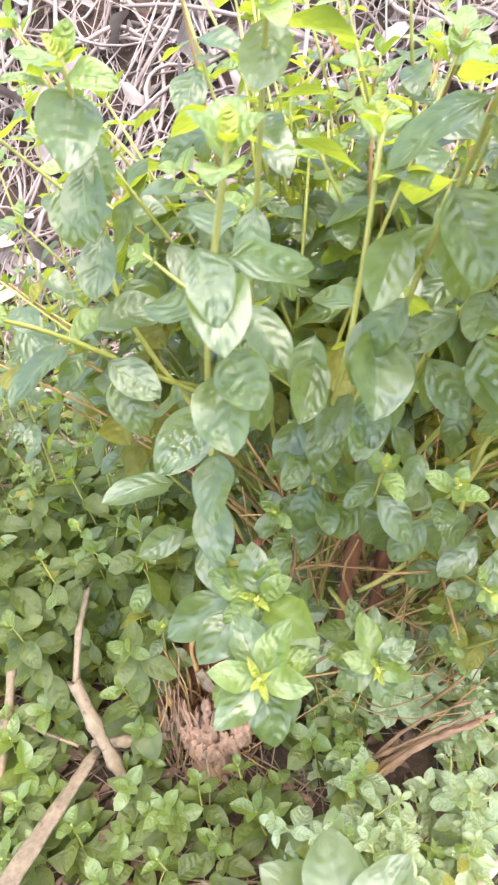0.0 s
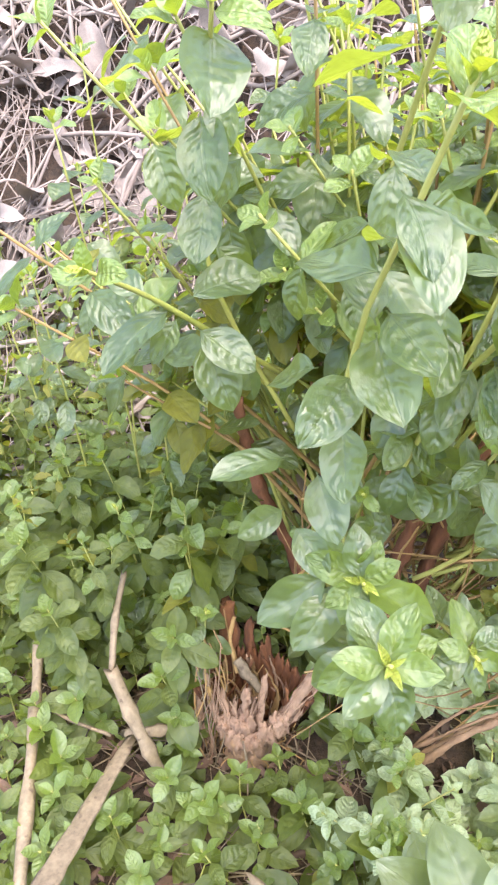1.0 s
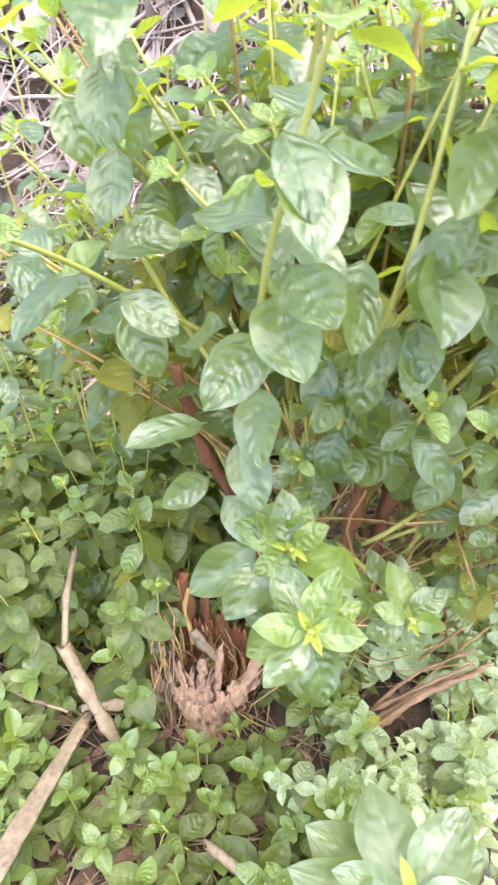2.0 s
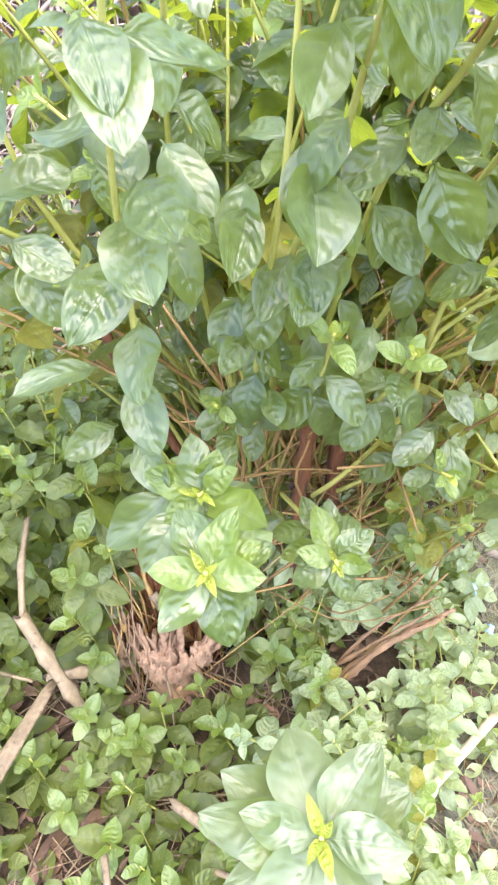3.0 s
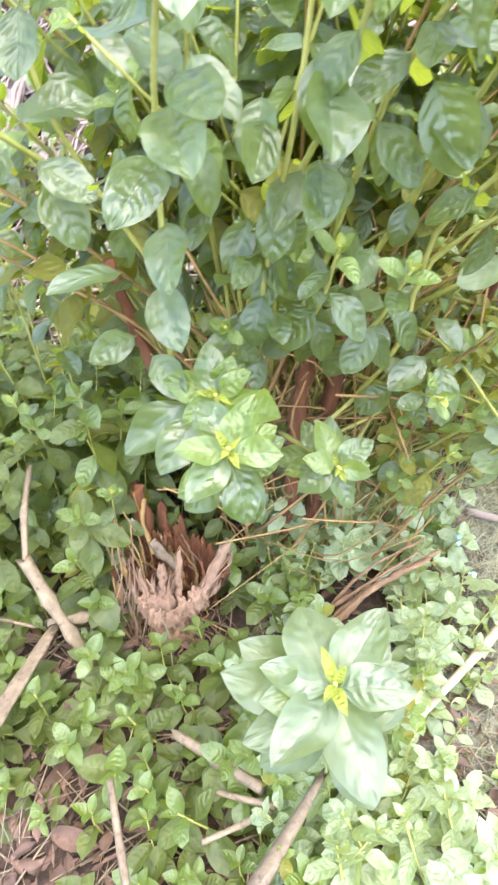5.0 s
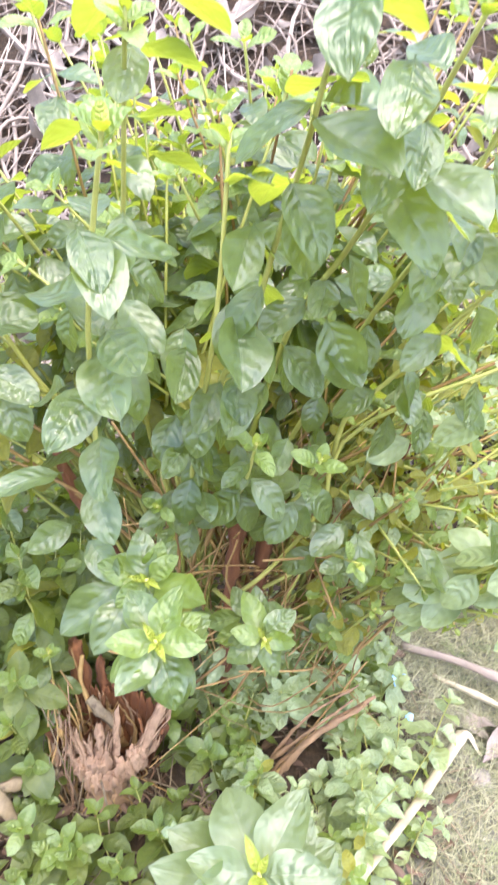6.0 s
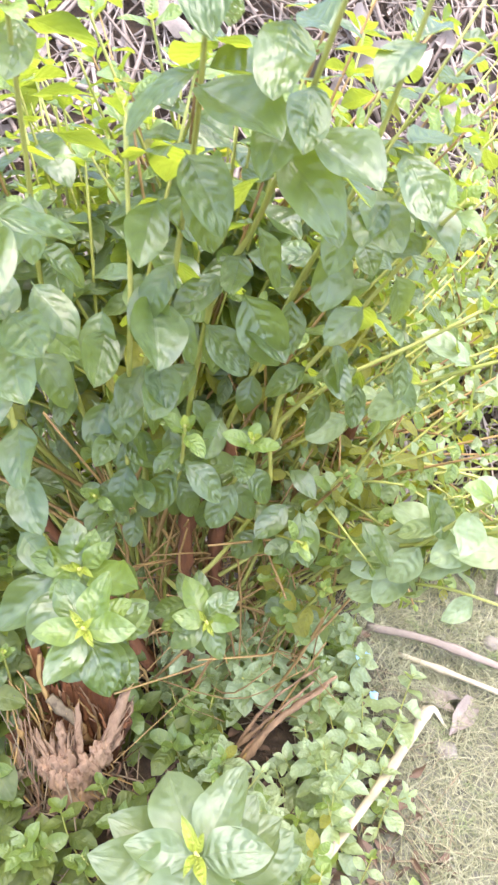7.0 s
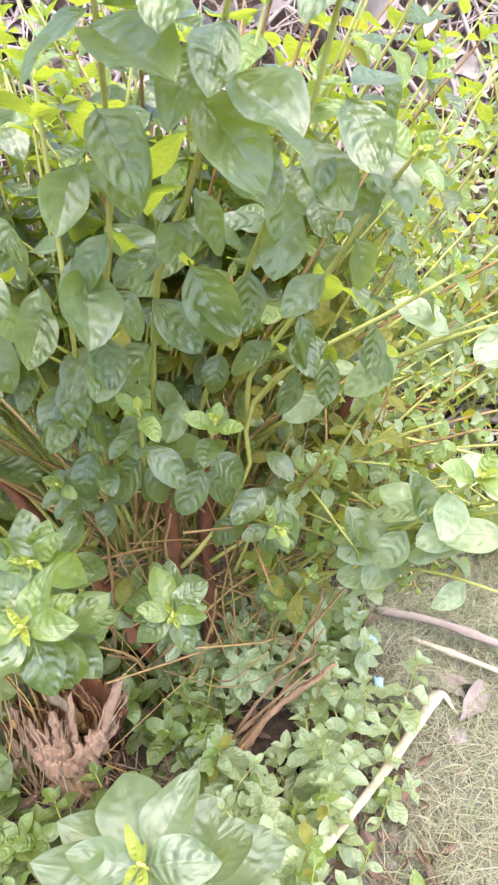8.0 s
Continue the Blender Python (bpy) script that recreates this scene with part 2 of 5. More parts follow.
def leaf_form(width, fold, curl, wave, long=14, wide=6, stalk=0.1, seed=0, twist=0.0, blunt=True):
    """Points, faces and leaf coordinates of a leaf 1 long along +x, its upper face to +z."""
    rng = random.Random(seed)
    pts, uvs, faces = [], [], []
    lean = rng.uniform(-0.06, 0.06)
    for i in range(long + 1):
        u = i / long
        # A narrow stalk, then an ovate blade with a drawn-out tip.
        b = max(0.0, (u - stalk) / (1 - stalk))
        half = max(0.012 * (1 - u), width * 1.18 * (b ** 0.72) * (1 - b) ** 0.80 * (1 + 0.20 * (1 - b)))
        if blunt:
            half = max(0.012 * (1 - u), width * 1.04 * (b ** 0.66) * (1 - b) ** 0.66 * (1 + 0.10 * (1 - b)))
        if i == long:
            half = 0.004
        for j in range(wide + 1):
            v = 2 * j / wide - 1
            y = v * half
            z = fold * abs(y) - curl * u * u
            z += wave * half * math.sin(u * 9 + seed) * abs(v) ** 2 * (1 if v > 0 else -0.8)
            z += 0.022 * half * math.sin((u - abs(v) * 0.2) * 36) * abs(v) * (1.2 - abs(v))
            z += 0.10 * half * math.sin(u * 5 + v * 2 + 2 * seed)
            z += twist * y * u
            pts.append((u - 0.12 * curl * u * u, y + lean * u * u, z))
            uvs.append((u, 0.5 + 0.5 * v))
    for i in range(long):
        for j in range(wide):
            a = i * (wide + 1) + j
            faces.append((a, a + 1, a + wide + 2, a + wide + 1)[::-1])
    return np.array(pts), np.array(uvs), np.array(faces)


def mesh_from(name, pts, uvs, faces, material):
    me = bpy.data.meshes.new(name)
    me.from_pydata(pts.tolist(), [], faces.tolist())
    layer = me.uv_layers.new(name="UVMap")
    layer.data.foreach_set("uv", uvs[faces.ravel()].ravel())
    me.polygons.foreach_set("use_smooth", [True] * len(faces))
    me.materials.append(material)
    return me


FORMS = [leaf_form(0.58 + 0.05 * (k % 3), (0.35, 0.15, 0.5, 0.25, 0.1, 0.3)[k], (0.10, 0.22, 0.05, 0.30, 0.16, 0.38)[k], 0.16, seed=k, twist=(-0.3, 0.2, 0.0, 0.35, -0.15, 0.1)[k]) for k in range(6)]
SMALL = [leaf_form((0.60, 0.68, 0.54, 0.72)[k], (0.4, 0.2, 0.3, 0.5)[k], (0.1, 0.35, 0.2, 0.28)[k], (0.1, 0.3, 0.2, 0.35)[k], 6, 4, seed=20 + k, twist=(0.2, -0.4, 0.0, 0.5)[k], blunt=k % 2 == 1) for k in range(4)]
POINTED = [leaf_form((0.60, 0.66, 0.56, 0.62)[k], (0.35, 0.2, 0.45, 0.3)[k], (0.14, 0.30, 0.08, 0.36)[k], 0.30, seed=30 + k, twist=(-0.35, 0.3, 0.1, 0.5)[k], blunt=False) for k in range(4)]
NARROW = [leaf_form(0.34, (0.8, 0.6)[k], (0.3, 0.15)[k], 0.2, 8, 4, seed=36 + k, blunt=False) for k in range(2)]
WITHERED = [leaf_form(0.42, (0.9, -0.7, 0.5, 1.2)[k], (0.3, -0.3, 0.55, 0.1)[k], 0.6, 7, 4, seed=40 + k, twist=(0.8, -0.6, 0.4, 1.0)[k]) for k in range(4)]
MATURE_LEAVES = [mesh_from("leaf", *f, LEAF) for f in FORMS]
YOUNG_LEAVES = [mesh_from("leaf_young", *f, LEAF_YOUNG) for f in FORMS]
TIP_LEAVES = [mesh_from("leaf_tip", *f, LEAF_TIP) for f in FORMS]
POINTED_SET = [[mesh_from("leaf", *f, m) for f in forms] for forms, m in ((POINTED, LEAF), (POINTED, LEAF_BUD), (NARROW, LEAF_TIP))]
# Large hanging leaves: whitish sky gloss and haze painted as a paler colour.
SHEEN_SET = [[mesh_from("leaf", *f, m) for f in FORMS] for m in (LEAF_PALE_LIT, LEAF_YOUNG, LEAF_TIP)]
WEED_SET = [[mesh_from("leaf", *f, m) for f in FORMS] for m in (LEAF_LOW, LEAF_BUD, LEAF_YOUNG)]
LOW_SET = [[mesh_from("leaf", *f, m) for f in SMALL] for m in (LEAF_LOW, LEAF_BUD, LEAF_TIP)]
PALE_SET = [[mesh_from("leaf", *f, m) for f in SMALL] for m in (LEAF_PALE_LIT, LEAF_PALE_LIT, LEAF_YOUNG)]
DEAD_LEAVES = [mesh_from("leaf_dead", *f, DEAD) for f in WITHERED] + [mesh_from("leaf_dead", *f, DEAD_GREY) for f in WITHERED]


class Pile:
    """Collects placed forms and joins them into one mesh."""

    def __init__(self):
        self.pts, self.uvs, self.faces, self.count = [], [], [], 0

    def put(self, form, m):
        pts, uvs, faces = form
        a = np.array(m)
        self.pts.append(pts @ a[:3, :3].T + a[:3, 3])
        self.uvs.append(uvs)
        self.faces.append(faces + self.count)
        self.count += len(pts)

    def mesh(self, name, material):
        return mesh_from(name, np.concatenate(self.pts), np.concatenate(self.uvs), np.concatenate(self.faces), material)


def placed(at, way, face, size):
    """The pose of a leaf that starts at a place, points along way and turns its upper side to face."""
    x = way.normalized()
    z = (face - x * face.dot(x)).normalized()
    y = z.cross(x)
    m = Matrix((x, y, z)).transposed().to_4x4()
    return Matrix.Translation(at) @ m @ Matrix.Diagonal((size, size, size, 1))


LIGHTWARD = Vector((0.05, -0.18, 1.0))


def leaf_places(line, leaf, spacing, start, phase, seed, droop=28.0, tip=True, pairs_at_tip=3, open_tip=False, top_gap=0.0, turned=0.55):
    """Opposite leaf pairs, each turned a quarter from the last, along a shoot: (pose, age), age 0 old, 1 young, 2 the tip."""
    rng = random.Random(seed)
    steps = [0.0]
    for a, b in zip(line, line[1:]):
        steps.append(steps[-1] + (b - a).length)
    total = steps[-1]

    def at(s):
        k = max(i for i in range(len(steps) - 1) if steps[i] <= s + 1e-9)
        f = (s - steps[k]) / max(steps[k + 1] - steps[k], 1e-9)
        return line[k].lerp(line[k + 1], f), (line[k + 1] - line[k]).normalized()

    # Pairs from the tip downwards, the upper ones wider apart.
    gap = top_gap or spacing
    stations, s = [], total - gap
    while s > total * start:
        stations.append(s)
        gap = max(spacing, gap * 0.9)
        s -= gap * rng.uniform(0.92, 1.08)
    out = []
    for i, s in enumerate(stations):
        p, axis = at(s)
        f = s / total
        late = max(0.0, 1 - (total - s) / (2.2 * spacing)) if tip else 0.0
        first = (Vector((1, 0, 0)) - axis * axis.x).normalized()
        second = axis.cross(first)
        turn = radians(phase) + i * math.pi / 2 + rng.uniform(-0.22, 0.22)
        for half in (0, math.pi):
            if rng.random() < 0.04:
                continue
            a = turn + half
            out_way = math.cos(a) * first + math.sin(a) * second
            lift = radians(-droop + 55 * late + rng.uniform(-16, 12))
            way = math.cos(lift) * out_way + math.sin(lift) * axis
            face = (-math.sin(lift) * out_way + math.cos(lift) * axis) + LIGHTWARD * turned + Vector((rng.uniform(-1, 1), rng.uniform(-1, 1), 0)) * 0.22
            size = leaf * rng.uniform(0.86, 1.12) * (1 - 0.5 * late)
            out.append((placed(p, way, face, size), 1 if late > 0.7 else 0))
    if tip:
        p, axis = at(total - 1e-6)
        first = (Vector((1, 0, 0)) - axis * axis.x).normalized()
        for k in range(2 * pairs_at_tip):
            ring = k // 2
            a = radians(phase) - (1 + ring) * math.pi / 2 + (k % 2) * math.pi + (0.55 * ring if open_tip else 0.0)
            lift = radians((0, 12, 26, 44, 62)[ring] if open_tip else 34 + 20 * ring)
            out_way = math.cos(a) * first + math.sin(a) * axis.cross(first)
            way = math.cos(lift) * out_way + math.sin(lift) * axis
            way += Vector((rng.uniform(-1, 1), rng.uniform(-1, 1), rng.uniform(-1, 1))) * 0.16
            face = axis - out_way * 0.3 + LIGHTWARD * 0.2 + Vector((rng.uniform(-1, 1), rng.uniform(-1, 1), 0)) * 0.25
            out.append((placed(p - axis * 0.006 * (pairs_at_tip - ring), way, face, leaf * ((1.0, 0.92, 0.72, 0.38, 0.28)[ring] if open_tip else (0.55, 0.40, 0.26, 0.14)[ring])), (0, 0, 1, 2, 2)[ring] if open_tip else (1, 1, 2, 2)[ring]))
    return out


def shoot(parent, ctrl, leaf=0.07, spacing=0.045, start=0.3, phase=0.0, seed=0, thick=0.0032, droop=28.0, material=None, label="", pairs_at_tip=3, open_tip=False, fresh=0.0, top_gap=0.0, leaves=None, turned=0.55, low_leaves=0.0):
    """One leafy shoot of the shrub, every leaf a piece of its own."""
    line = curve_points(ctrl, 12)
    bm = bmesh.new()
    tube(bm, line, (thick * 1.05, thick * 0.55), 6, seed=seed)
    stem = part("stem", bm, material or STEM, parent, label)
    rng = random.Random(seed + 500)
    for m, age in leaf_places(line, leaf, spacing, start, phase, seed, droop, True, pairs_at_tip, open_tip, top_gap, turned):
        if age == 0 and rng.random() < fresh:
            age = 1
        ob = under(new("leaf", rng.choice((leaves or (POINTED_SET if open_tip else (MATURE_LEAVES, YOUNG_LEAVES, TIP_LEAVES)))[age])), stem)
        ob.matrix_basis = m
    if low_leaves:
        for m, age in leaf_places(line[1:8], low_leaves, low_leaves * 1.1, 0.05, phase + 45, seed + 900, droop, False):
            ob = under(new("leaf", rng.choice(MATURE_LEAVES)), stem)
            ob.matrix_basis = m
    return stem


def blade(stem, foot, tip, face=(0.05, -0.55, 0.85), leaves=None):
    """One leaf of its own on a stem, from where it is joined to its tip; each leans a little its own way, the high ones lie flatter."""
    foot, tip = Vector(foot), Vector(tip)
    luck = random.Random(round(foot.x * 7919 + foot.z * 6101 + tip.z * 977))
    face = Vector(face)
    face.y += 0.9 * min(max(foot.z - 0.92, 0.0), 0.3)
    face += Vector((luck.uniform(-0.38, 0.38), luck.uniform(-0.15, 0.2), 0))
    ob = under(new("leaf", luck.choice(leaves or MATURE_LEAVES)), stem)
    ob.matrix_basis = placed(foot, tip - foot, face, (tip - foot).length * 0.98)


# ---- the ground: one sheet, from the shrub's foot over the bank to the horizon ----
def spread(low, high, step, far):
    mid = list(np.arange(low, high + 1e-6, step))
    out, gap = [], step
    while (out[-1] if out else 0) < far:
        gap *= 1.45
        out.append((out[-1] if out else 0) + gap)
    return [low - v for v in out[::-1]] + mid + [high + v for v in out]


def build_ground():
    xs, ys = spread(-1.8, 2.2, 0.04, 900), spread(-0.8, 3.8, 0.04, 900)
    pts = [(x, y, height(x, y)) for y in ys for x in xs]
    w = len(xs)
    faces = [(r * w + c, r * w + c + 1, (r + 1) * w + c + 1, (r + 1) * w + c) for r in range(len(ys) - 1) for c in range(w - 1)]
    me = bpy.data.meshes.new("ground")
    me.from_pydata(pts, [], faces)
    me.polygons.foreach_set("use_smooth", [True] * len(faces))
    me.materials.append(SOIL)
    tagged(new("ground", me), "dark soil rising to a bank behind the shrub", "ground", kind="structure")


build_ground()


# ---- the bank: tangled dry stalks and withered leaves ----
def on_ground(x, y, up=0.0):
    return Vector((x, y, height(x, y) + up))


def build_straw():
    rng = random.Random(11)
    bm = bmesh.new()
    for i in range(1900):
        x, y = rng.uniform(-1.7, 2.1), rng.uniform(1.25, 3.3)
        turn = rng.gauss(1.2, 0.9) if i % 3 else rng.uniform(0, math.pi)
        reach, sag = rng.uniform(0.12, 0.5), rng.uniform(0.0, 0.10)
        bend = rng.uniform(-1.6, 1.6)
        ctrl = []
        for k in range(4):
            f = k / 3 - 0.5
            a = turn + bend * f
            ctrl.append(on_ground(x + 2 * f * reach * math.cos(a), y + 2 * f * reach * math.sin(a) * 0.8, rng.uniform(0.0, 0.05) + sag * (1 - 4 * f * f) + 0.012))
        r = rng.choice((0.0016, 0.0022, 0.003, 0.004, 0.006, 0.009))
        tube(bm, curve_points(ctrl, 9), (r, r * 0.6), 5, seed=i)
    tagged(new("dry_stalks", mesh_of("dry_stalks", bm, STRAW)), "tangled pale dry stalks lying over the bank", "dry stalks", kind="stuff")
    pile = Pile()
    for i in range(1500):
        x, y = rng.uniform(-1.7, 2.1), rng.uniform(1.2, 3.3)
        way = Vector((rng.uniform(-1, 1), rng.uniform(-1, 1), rng.uniform(-0.3, 0.5)))
        pile.put(rng.choice(WITHERED), placed(on_ground(x, y, rng.uniform(0.005, 0.06)), way, Vector((rng.uniform(-0.6, 0.6), -0.6, 1)), rng.uniform(0.05, 0.16)))
    tagged(new("withered_leaves", pile.mesh("withered_leaves", DEAD_GREY)), "greyish withered leaves among the dry stalks of the bank", "dead leaves", kind="stuff")


build_straw()

# ---- the shrub ----
BASE = Vector((0.10, 0.76, height(0.10, 0.76)))
shrub = root("shrub", BASE, "bushy green shrub with oval leaves in opposite pairs on upright stems", "shrub")


def trunk(ctrl, r0, r1, seed):
    bm = bmesh.new()
    tube(bm, curve_points(ctrl, 40), (r0, r1), 10, knots=(0.3, 0.62, 0.8), seed=seed)
    for v in bm.verts:
        v.co += Vector((noise.noise((v.co.x * 130, v.co.y * 130, v.co.z * 25 + seed)), noise.noise((v.co.y * 130, v.co.x * 130, v.co.z * 25)), 0)) * r0 * 0.5
    return part("trunk", bm, BARK, shrub, "brown woody trunk")


trunk(((0.08, 0.72, -0.03), (0.095, 0.69, 0.25), (0.104, 0.68, 0.43), (0.125, 0.675, 0.56)), 0.012, 0.009, 1)
trunk(((0.13, 0.74, -0.03), (0.145, 0.71, 0.25), (0.162, 0.70, 0.47), (0.19, 0.69, 0.62)), 0.0135, 0.009, 2)
trunk(((0.05, 0.76, -0.03), (0.00, 0.71, 0.20), (-0.02, 0.68, 0.33), (-0.03, 0.62, 0.52)), 0.011, 0.006, 3)
trunk(((0.16, 0.80, -0.03), (0.26, 0.79, 0.25), (0.36, 0.79, 0.45), (0.42, 0.78, 0.60)), 0.014, 0.007, 4)
trunk(((0.04, 0.80, -0.03), (-0.06, 0.80, 0.28), (-0.12, 0.74, 0.50), (-0.14, 0.68, 0.68)), 0.013, 0.006, 5)
trunk(((0.12, 0.82, -0.03), (0.14, 0.86, 0.3), (0.12, 0.90, 0.6)), 0.015, 0.007, 6)

# The shoots that stand out, front ones first: places along each, from foot to tip.
stem_front = shoot(shrub, ((0.00, 0.60, 0.50), (-0.045, 0.45, 0.66), (-0.040, 0.405, 0.79), (-0.030, 0.378, 0.935), (-0.012, 0.335, 1.03), (0.004, 0.315, 1.10)), 0.072, 0.044, 0.97, 0, 1, thick=0.003, top_gap=0.078)
blade(stem_front, (-0.019, 0.378, 0.941), (-0.038, 0.435, 0.980))
blade(stem_front, (-0.019, 0.376, 0.937), (-0.010, 0.306, 0.910))
blade(stem_front, (-0.015, 0.372, 0.955), (0.010, 0.311, 0.951))
blade(stem_front, (-0.031, 0.388, 0.897), (-0.058, 0.327, 0.887))
blade(stem_front, (-0.033, 0.400, 0.848), (-0.032, 0.336, 0.826))
blade(stem_front, (-0.049, 0.415, 0.784), (-0.034, 0.356, 0.766))
blade(stem_front, (-0.075, 0.420, 0.794), (-0.131, 0.383, 0.814))
blade(stem_front, (-0.075, 0.430, 0.726), (-0.116, 0.392, 0.728))
blade(stem_front, (-0.066, 0.430, 0.705), (-0.034, 0.381, 0.694))
blade(stem_front, (-0.054, 0.400, 0.895), (-0.100, 0.431, 0.868))
blade(stem_front, (-0.013, 0.335, 1.026), (0.001, 0.277, 1.017))
blade(stem_front, (-0.008, 0.335, 1.033), (0.048, 0.366, 1.005))
blade(stem_front, (-0.007, 0.330, 1.042), (-0.020, 0.380, 1.063))
blade(stem_front, (-0.013, 0.345, 1.005), (-0.029, 0.392, 1.008))
blade(stem_front, (-0.020, 0.360, 0.984), (-0.079, 0.412, 0.984))
blade(stem_front, (-0.004, 0.345, 1.019), (0.046, 0.401, 1.016))
blade(stem_front, (-0.021, 0.335, 1.040), (-0.000, 0.287, 1.022))
stem_mid = shoot(shrub, ((0.05, 0.62, 0.50), (0.045, 0.52, 0.70), (0.06, 0.47, 0.83), (0.075, 0.43, 0.95), (0.087, 0.425, 1.085)), 0.060, 0.040, 0.97, 30, 2, top_gap=0.085, low_leaves=0.056)
blade(stem_mid, (0.049, 0.460, 0.901), (0.033, 0.396, 0.877))
blade(stem_mid, (-0.000, 0.500, 0.732), (0.018, 0.547, 0.733))
blade(stem_mid, (0.043, 0.500, 0.766), (0.014, 0.458, 0.756))
blade(stem_mid, (0.044, 0.500, 0.763), (0.081, 0.475, 0.734))
blade(stem_mid, (0.096, 0.500, 0.767), (0.096, 0.458, 0.730))
blade(stem_mid, (0.058, 0.510, 0.698), (0.061, 0.472, 0.679))
blade(stem_mid, (0.017, 0.520, 0.640), (0.006, 0.482, 0.642))
blade(stem_mid, (-0.009, 0.460, 0.948), (0.024, 0.412, 0.913))
blade(stem_mid, (0.047, 0.470, 0.916), (0.031, 0.427, 0.875))
blade(stem_mid, (-0.021, 0.480, 0.877), (0.011, 0.446, 0.836))
blade(stem_mid, (0.018, 0.520, 0.797), (0.052, 0.495, 0.752))
blade(stem_mid, (0.035, 0.520, 0.795), (0.008, 0.491, 0.753))
stem_inner = shoot(shrub, ((0.06, 0.64, 0.52), (0.068, 0.50, 0.80), (0.105, 0.45, 0.92), (0.123, 0.42, 1.006), (0.134, 0.37, 1.08), (0.141, 0.31, 1.17)), 0.070, 0.046, 0.80, 15, 3, 0.0032, top_gap=0.075, low_leaves=0.056)
blade(stem_inner, (0.094, 0.440, 0.937), (0.086, 0.369, 0.897))
blade(stem_inner, (0.098, 0.460, 0.861), (0.085, 0.400, 0.836))
blade(stem_inner, (0.154, 0.500, 0.769), (0.128, 0.454, 0.751))
blade(stem_inner, (0.124, 0.385, 1.056), (0.147, 0.334, 1.021))
blade(stem_inner, (0.105, 0.420, 1.019), (0.080, 0.371, 0.983))
blade(stem_inner, (0.087, 0.440, 0.952), (0.088, 0.396, 0.898))
blade(stem_inner, (0.091, 0.460, 0.869), (0.091, 0.415, 0.835))
blade(stem_inner, (0.130, 0.345, 1.100), (0.170, 0.283, 1.074))
blade(stem_inner, (0.113, 0.380, 1.052), (0.085, 0.431, 1.065))
blade(stem_inner, (0.077, 0.440, 0.950), (0.039, 0.479, 0.956))
blade(stem_inner, (0.098, 0.420, 1.015), (0.140, 0.439, 0.977))
blade(stem_inner, (0.140, 0.300, 1.168), (0.123, 0.249, 1.141), (0.0, -0.15, 1.0))
blade(stem_inner, (0.140, 0.300, 1.161), (0.193, 0.346, 1.158), (0.0, -0.15, 1.0))
blade(stem_inner, (0.143, 0.310, 1.152), (0.141, 0.270, 1.132), (0.0, -0.15, 1.0))
blade(stem_inner, (0.142, 0.335, 1.124), (0.167, 0.377, 1.115), (0.0, -0.15, 1.0))
blade(stem_inner, (0.140, 0.335, 1.122), (0.125, 0.388, 1.116), (0.0, -0.15, 1.0))
stem_outer = shoot(shrub, ((0.10, 0.62, 0.60), (0.141, 0.48, 0.89), (0.182, 0.42, 0.995), (0.204, 0.36, 1.08), (0.222, 0.31, 1.16)), 0.072, 0.048, 0.80, 80, 4, 0.0032, top_gap=0.075, low_leaves=0.056)
blade(stem_outer, (0.187, 0.365, 1.059), (0.221, 0.310, 1.021))
blade(stem_outer, (0.209, 0.360, 1.069), (0.239, 0.303, 1.038))
blade(stem_outer, (0.173, 0.450, 0.928), (0.200, 0.412, 0.863))
blade(stem_outer, (0.173, 0.440, 0.965), (0.224, 0.451, 0.932))
blade(stem_outer, (0.171, 0.440, 0.965), (0.158, 0.393, 0.952))
blade(stem_outer, (0.137, 0.470, 0.894), (0.178, 0.441, 0.848))
blade(stem_outer, (0.183, 0.390, 1.035), (0.143, 0.435, 1.009))
blade(stem_outer, (0.192, 0.340, 1.091), (0.173, 0.393, 1.111))
blade(stem_outer, (0.188, 0.330, 1.133), (0.171, 0.276, 1.103))
blade(stem_outer, (0.204, 0.355, 1.087), (0.162, 0.309, 1.066))
stem_far = shoot(shrub, ((0.15, 0.64, 0.62), (0.23, 0.50, 0.90), (0.265, 0.43, 1.01), (0.285, 0.40, 1.09), (0.30, 0.36, 1.18)), 0.070, 0.048, 0.80, 40, 5, 0.0032, top_gap=0.07, low_leaves=0.056)
blade(stem_far, (0.259, 0.450, 0.975), (0.247, 0.407, 0.916))
blade(stem_far, (0.269, 0.430, 1.014), (0.295, 0.373, 0.984))
blade(stem_far, (0.295, 0.410, 1.044), (0.309, 0.349, 1.012))
blade(stem_far, (0.295, 0.400, 1.049), (0.344, 0.433, 1.059))
blade(stem_far, (0.283, 0.460, 0.965), (0.286, 0.418, 0.949))
blade(stem_far, (0.242, 0.480, 0.932), (0.226, 0.528, 0.953))
blade(stem_far, (0.310, 0.430, 1.011), (0.334, 0.377, 0.964))
blade(stem_far, (0.226, 0.380, 1.114), (0.296, 0.415, 1.113), (0.0, -0.15, 1.0))
blade(stem_far, (0.209, 0.420, 1.036), (0.240, 0.356, 0.995), (0.0, -0.15, 1.0))
blade(stem_far, (0.229, 0.410, 1.043), (0.252, 0.345, 1.023), (0.0, -0.15, 1.0))
blade(stem_far, (0.290, 0.420, 1.004), (0.253, 0.381, 0.982), (0.0, -0.15, 1.0))
blade(stem_far, (0.229, 0.380, 1.120), (0.224, 0.435, 1.143), (0.0, -0.15, 1.0))
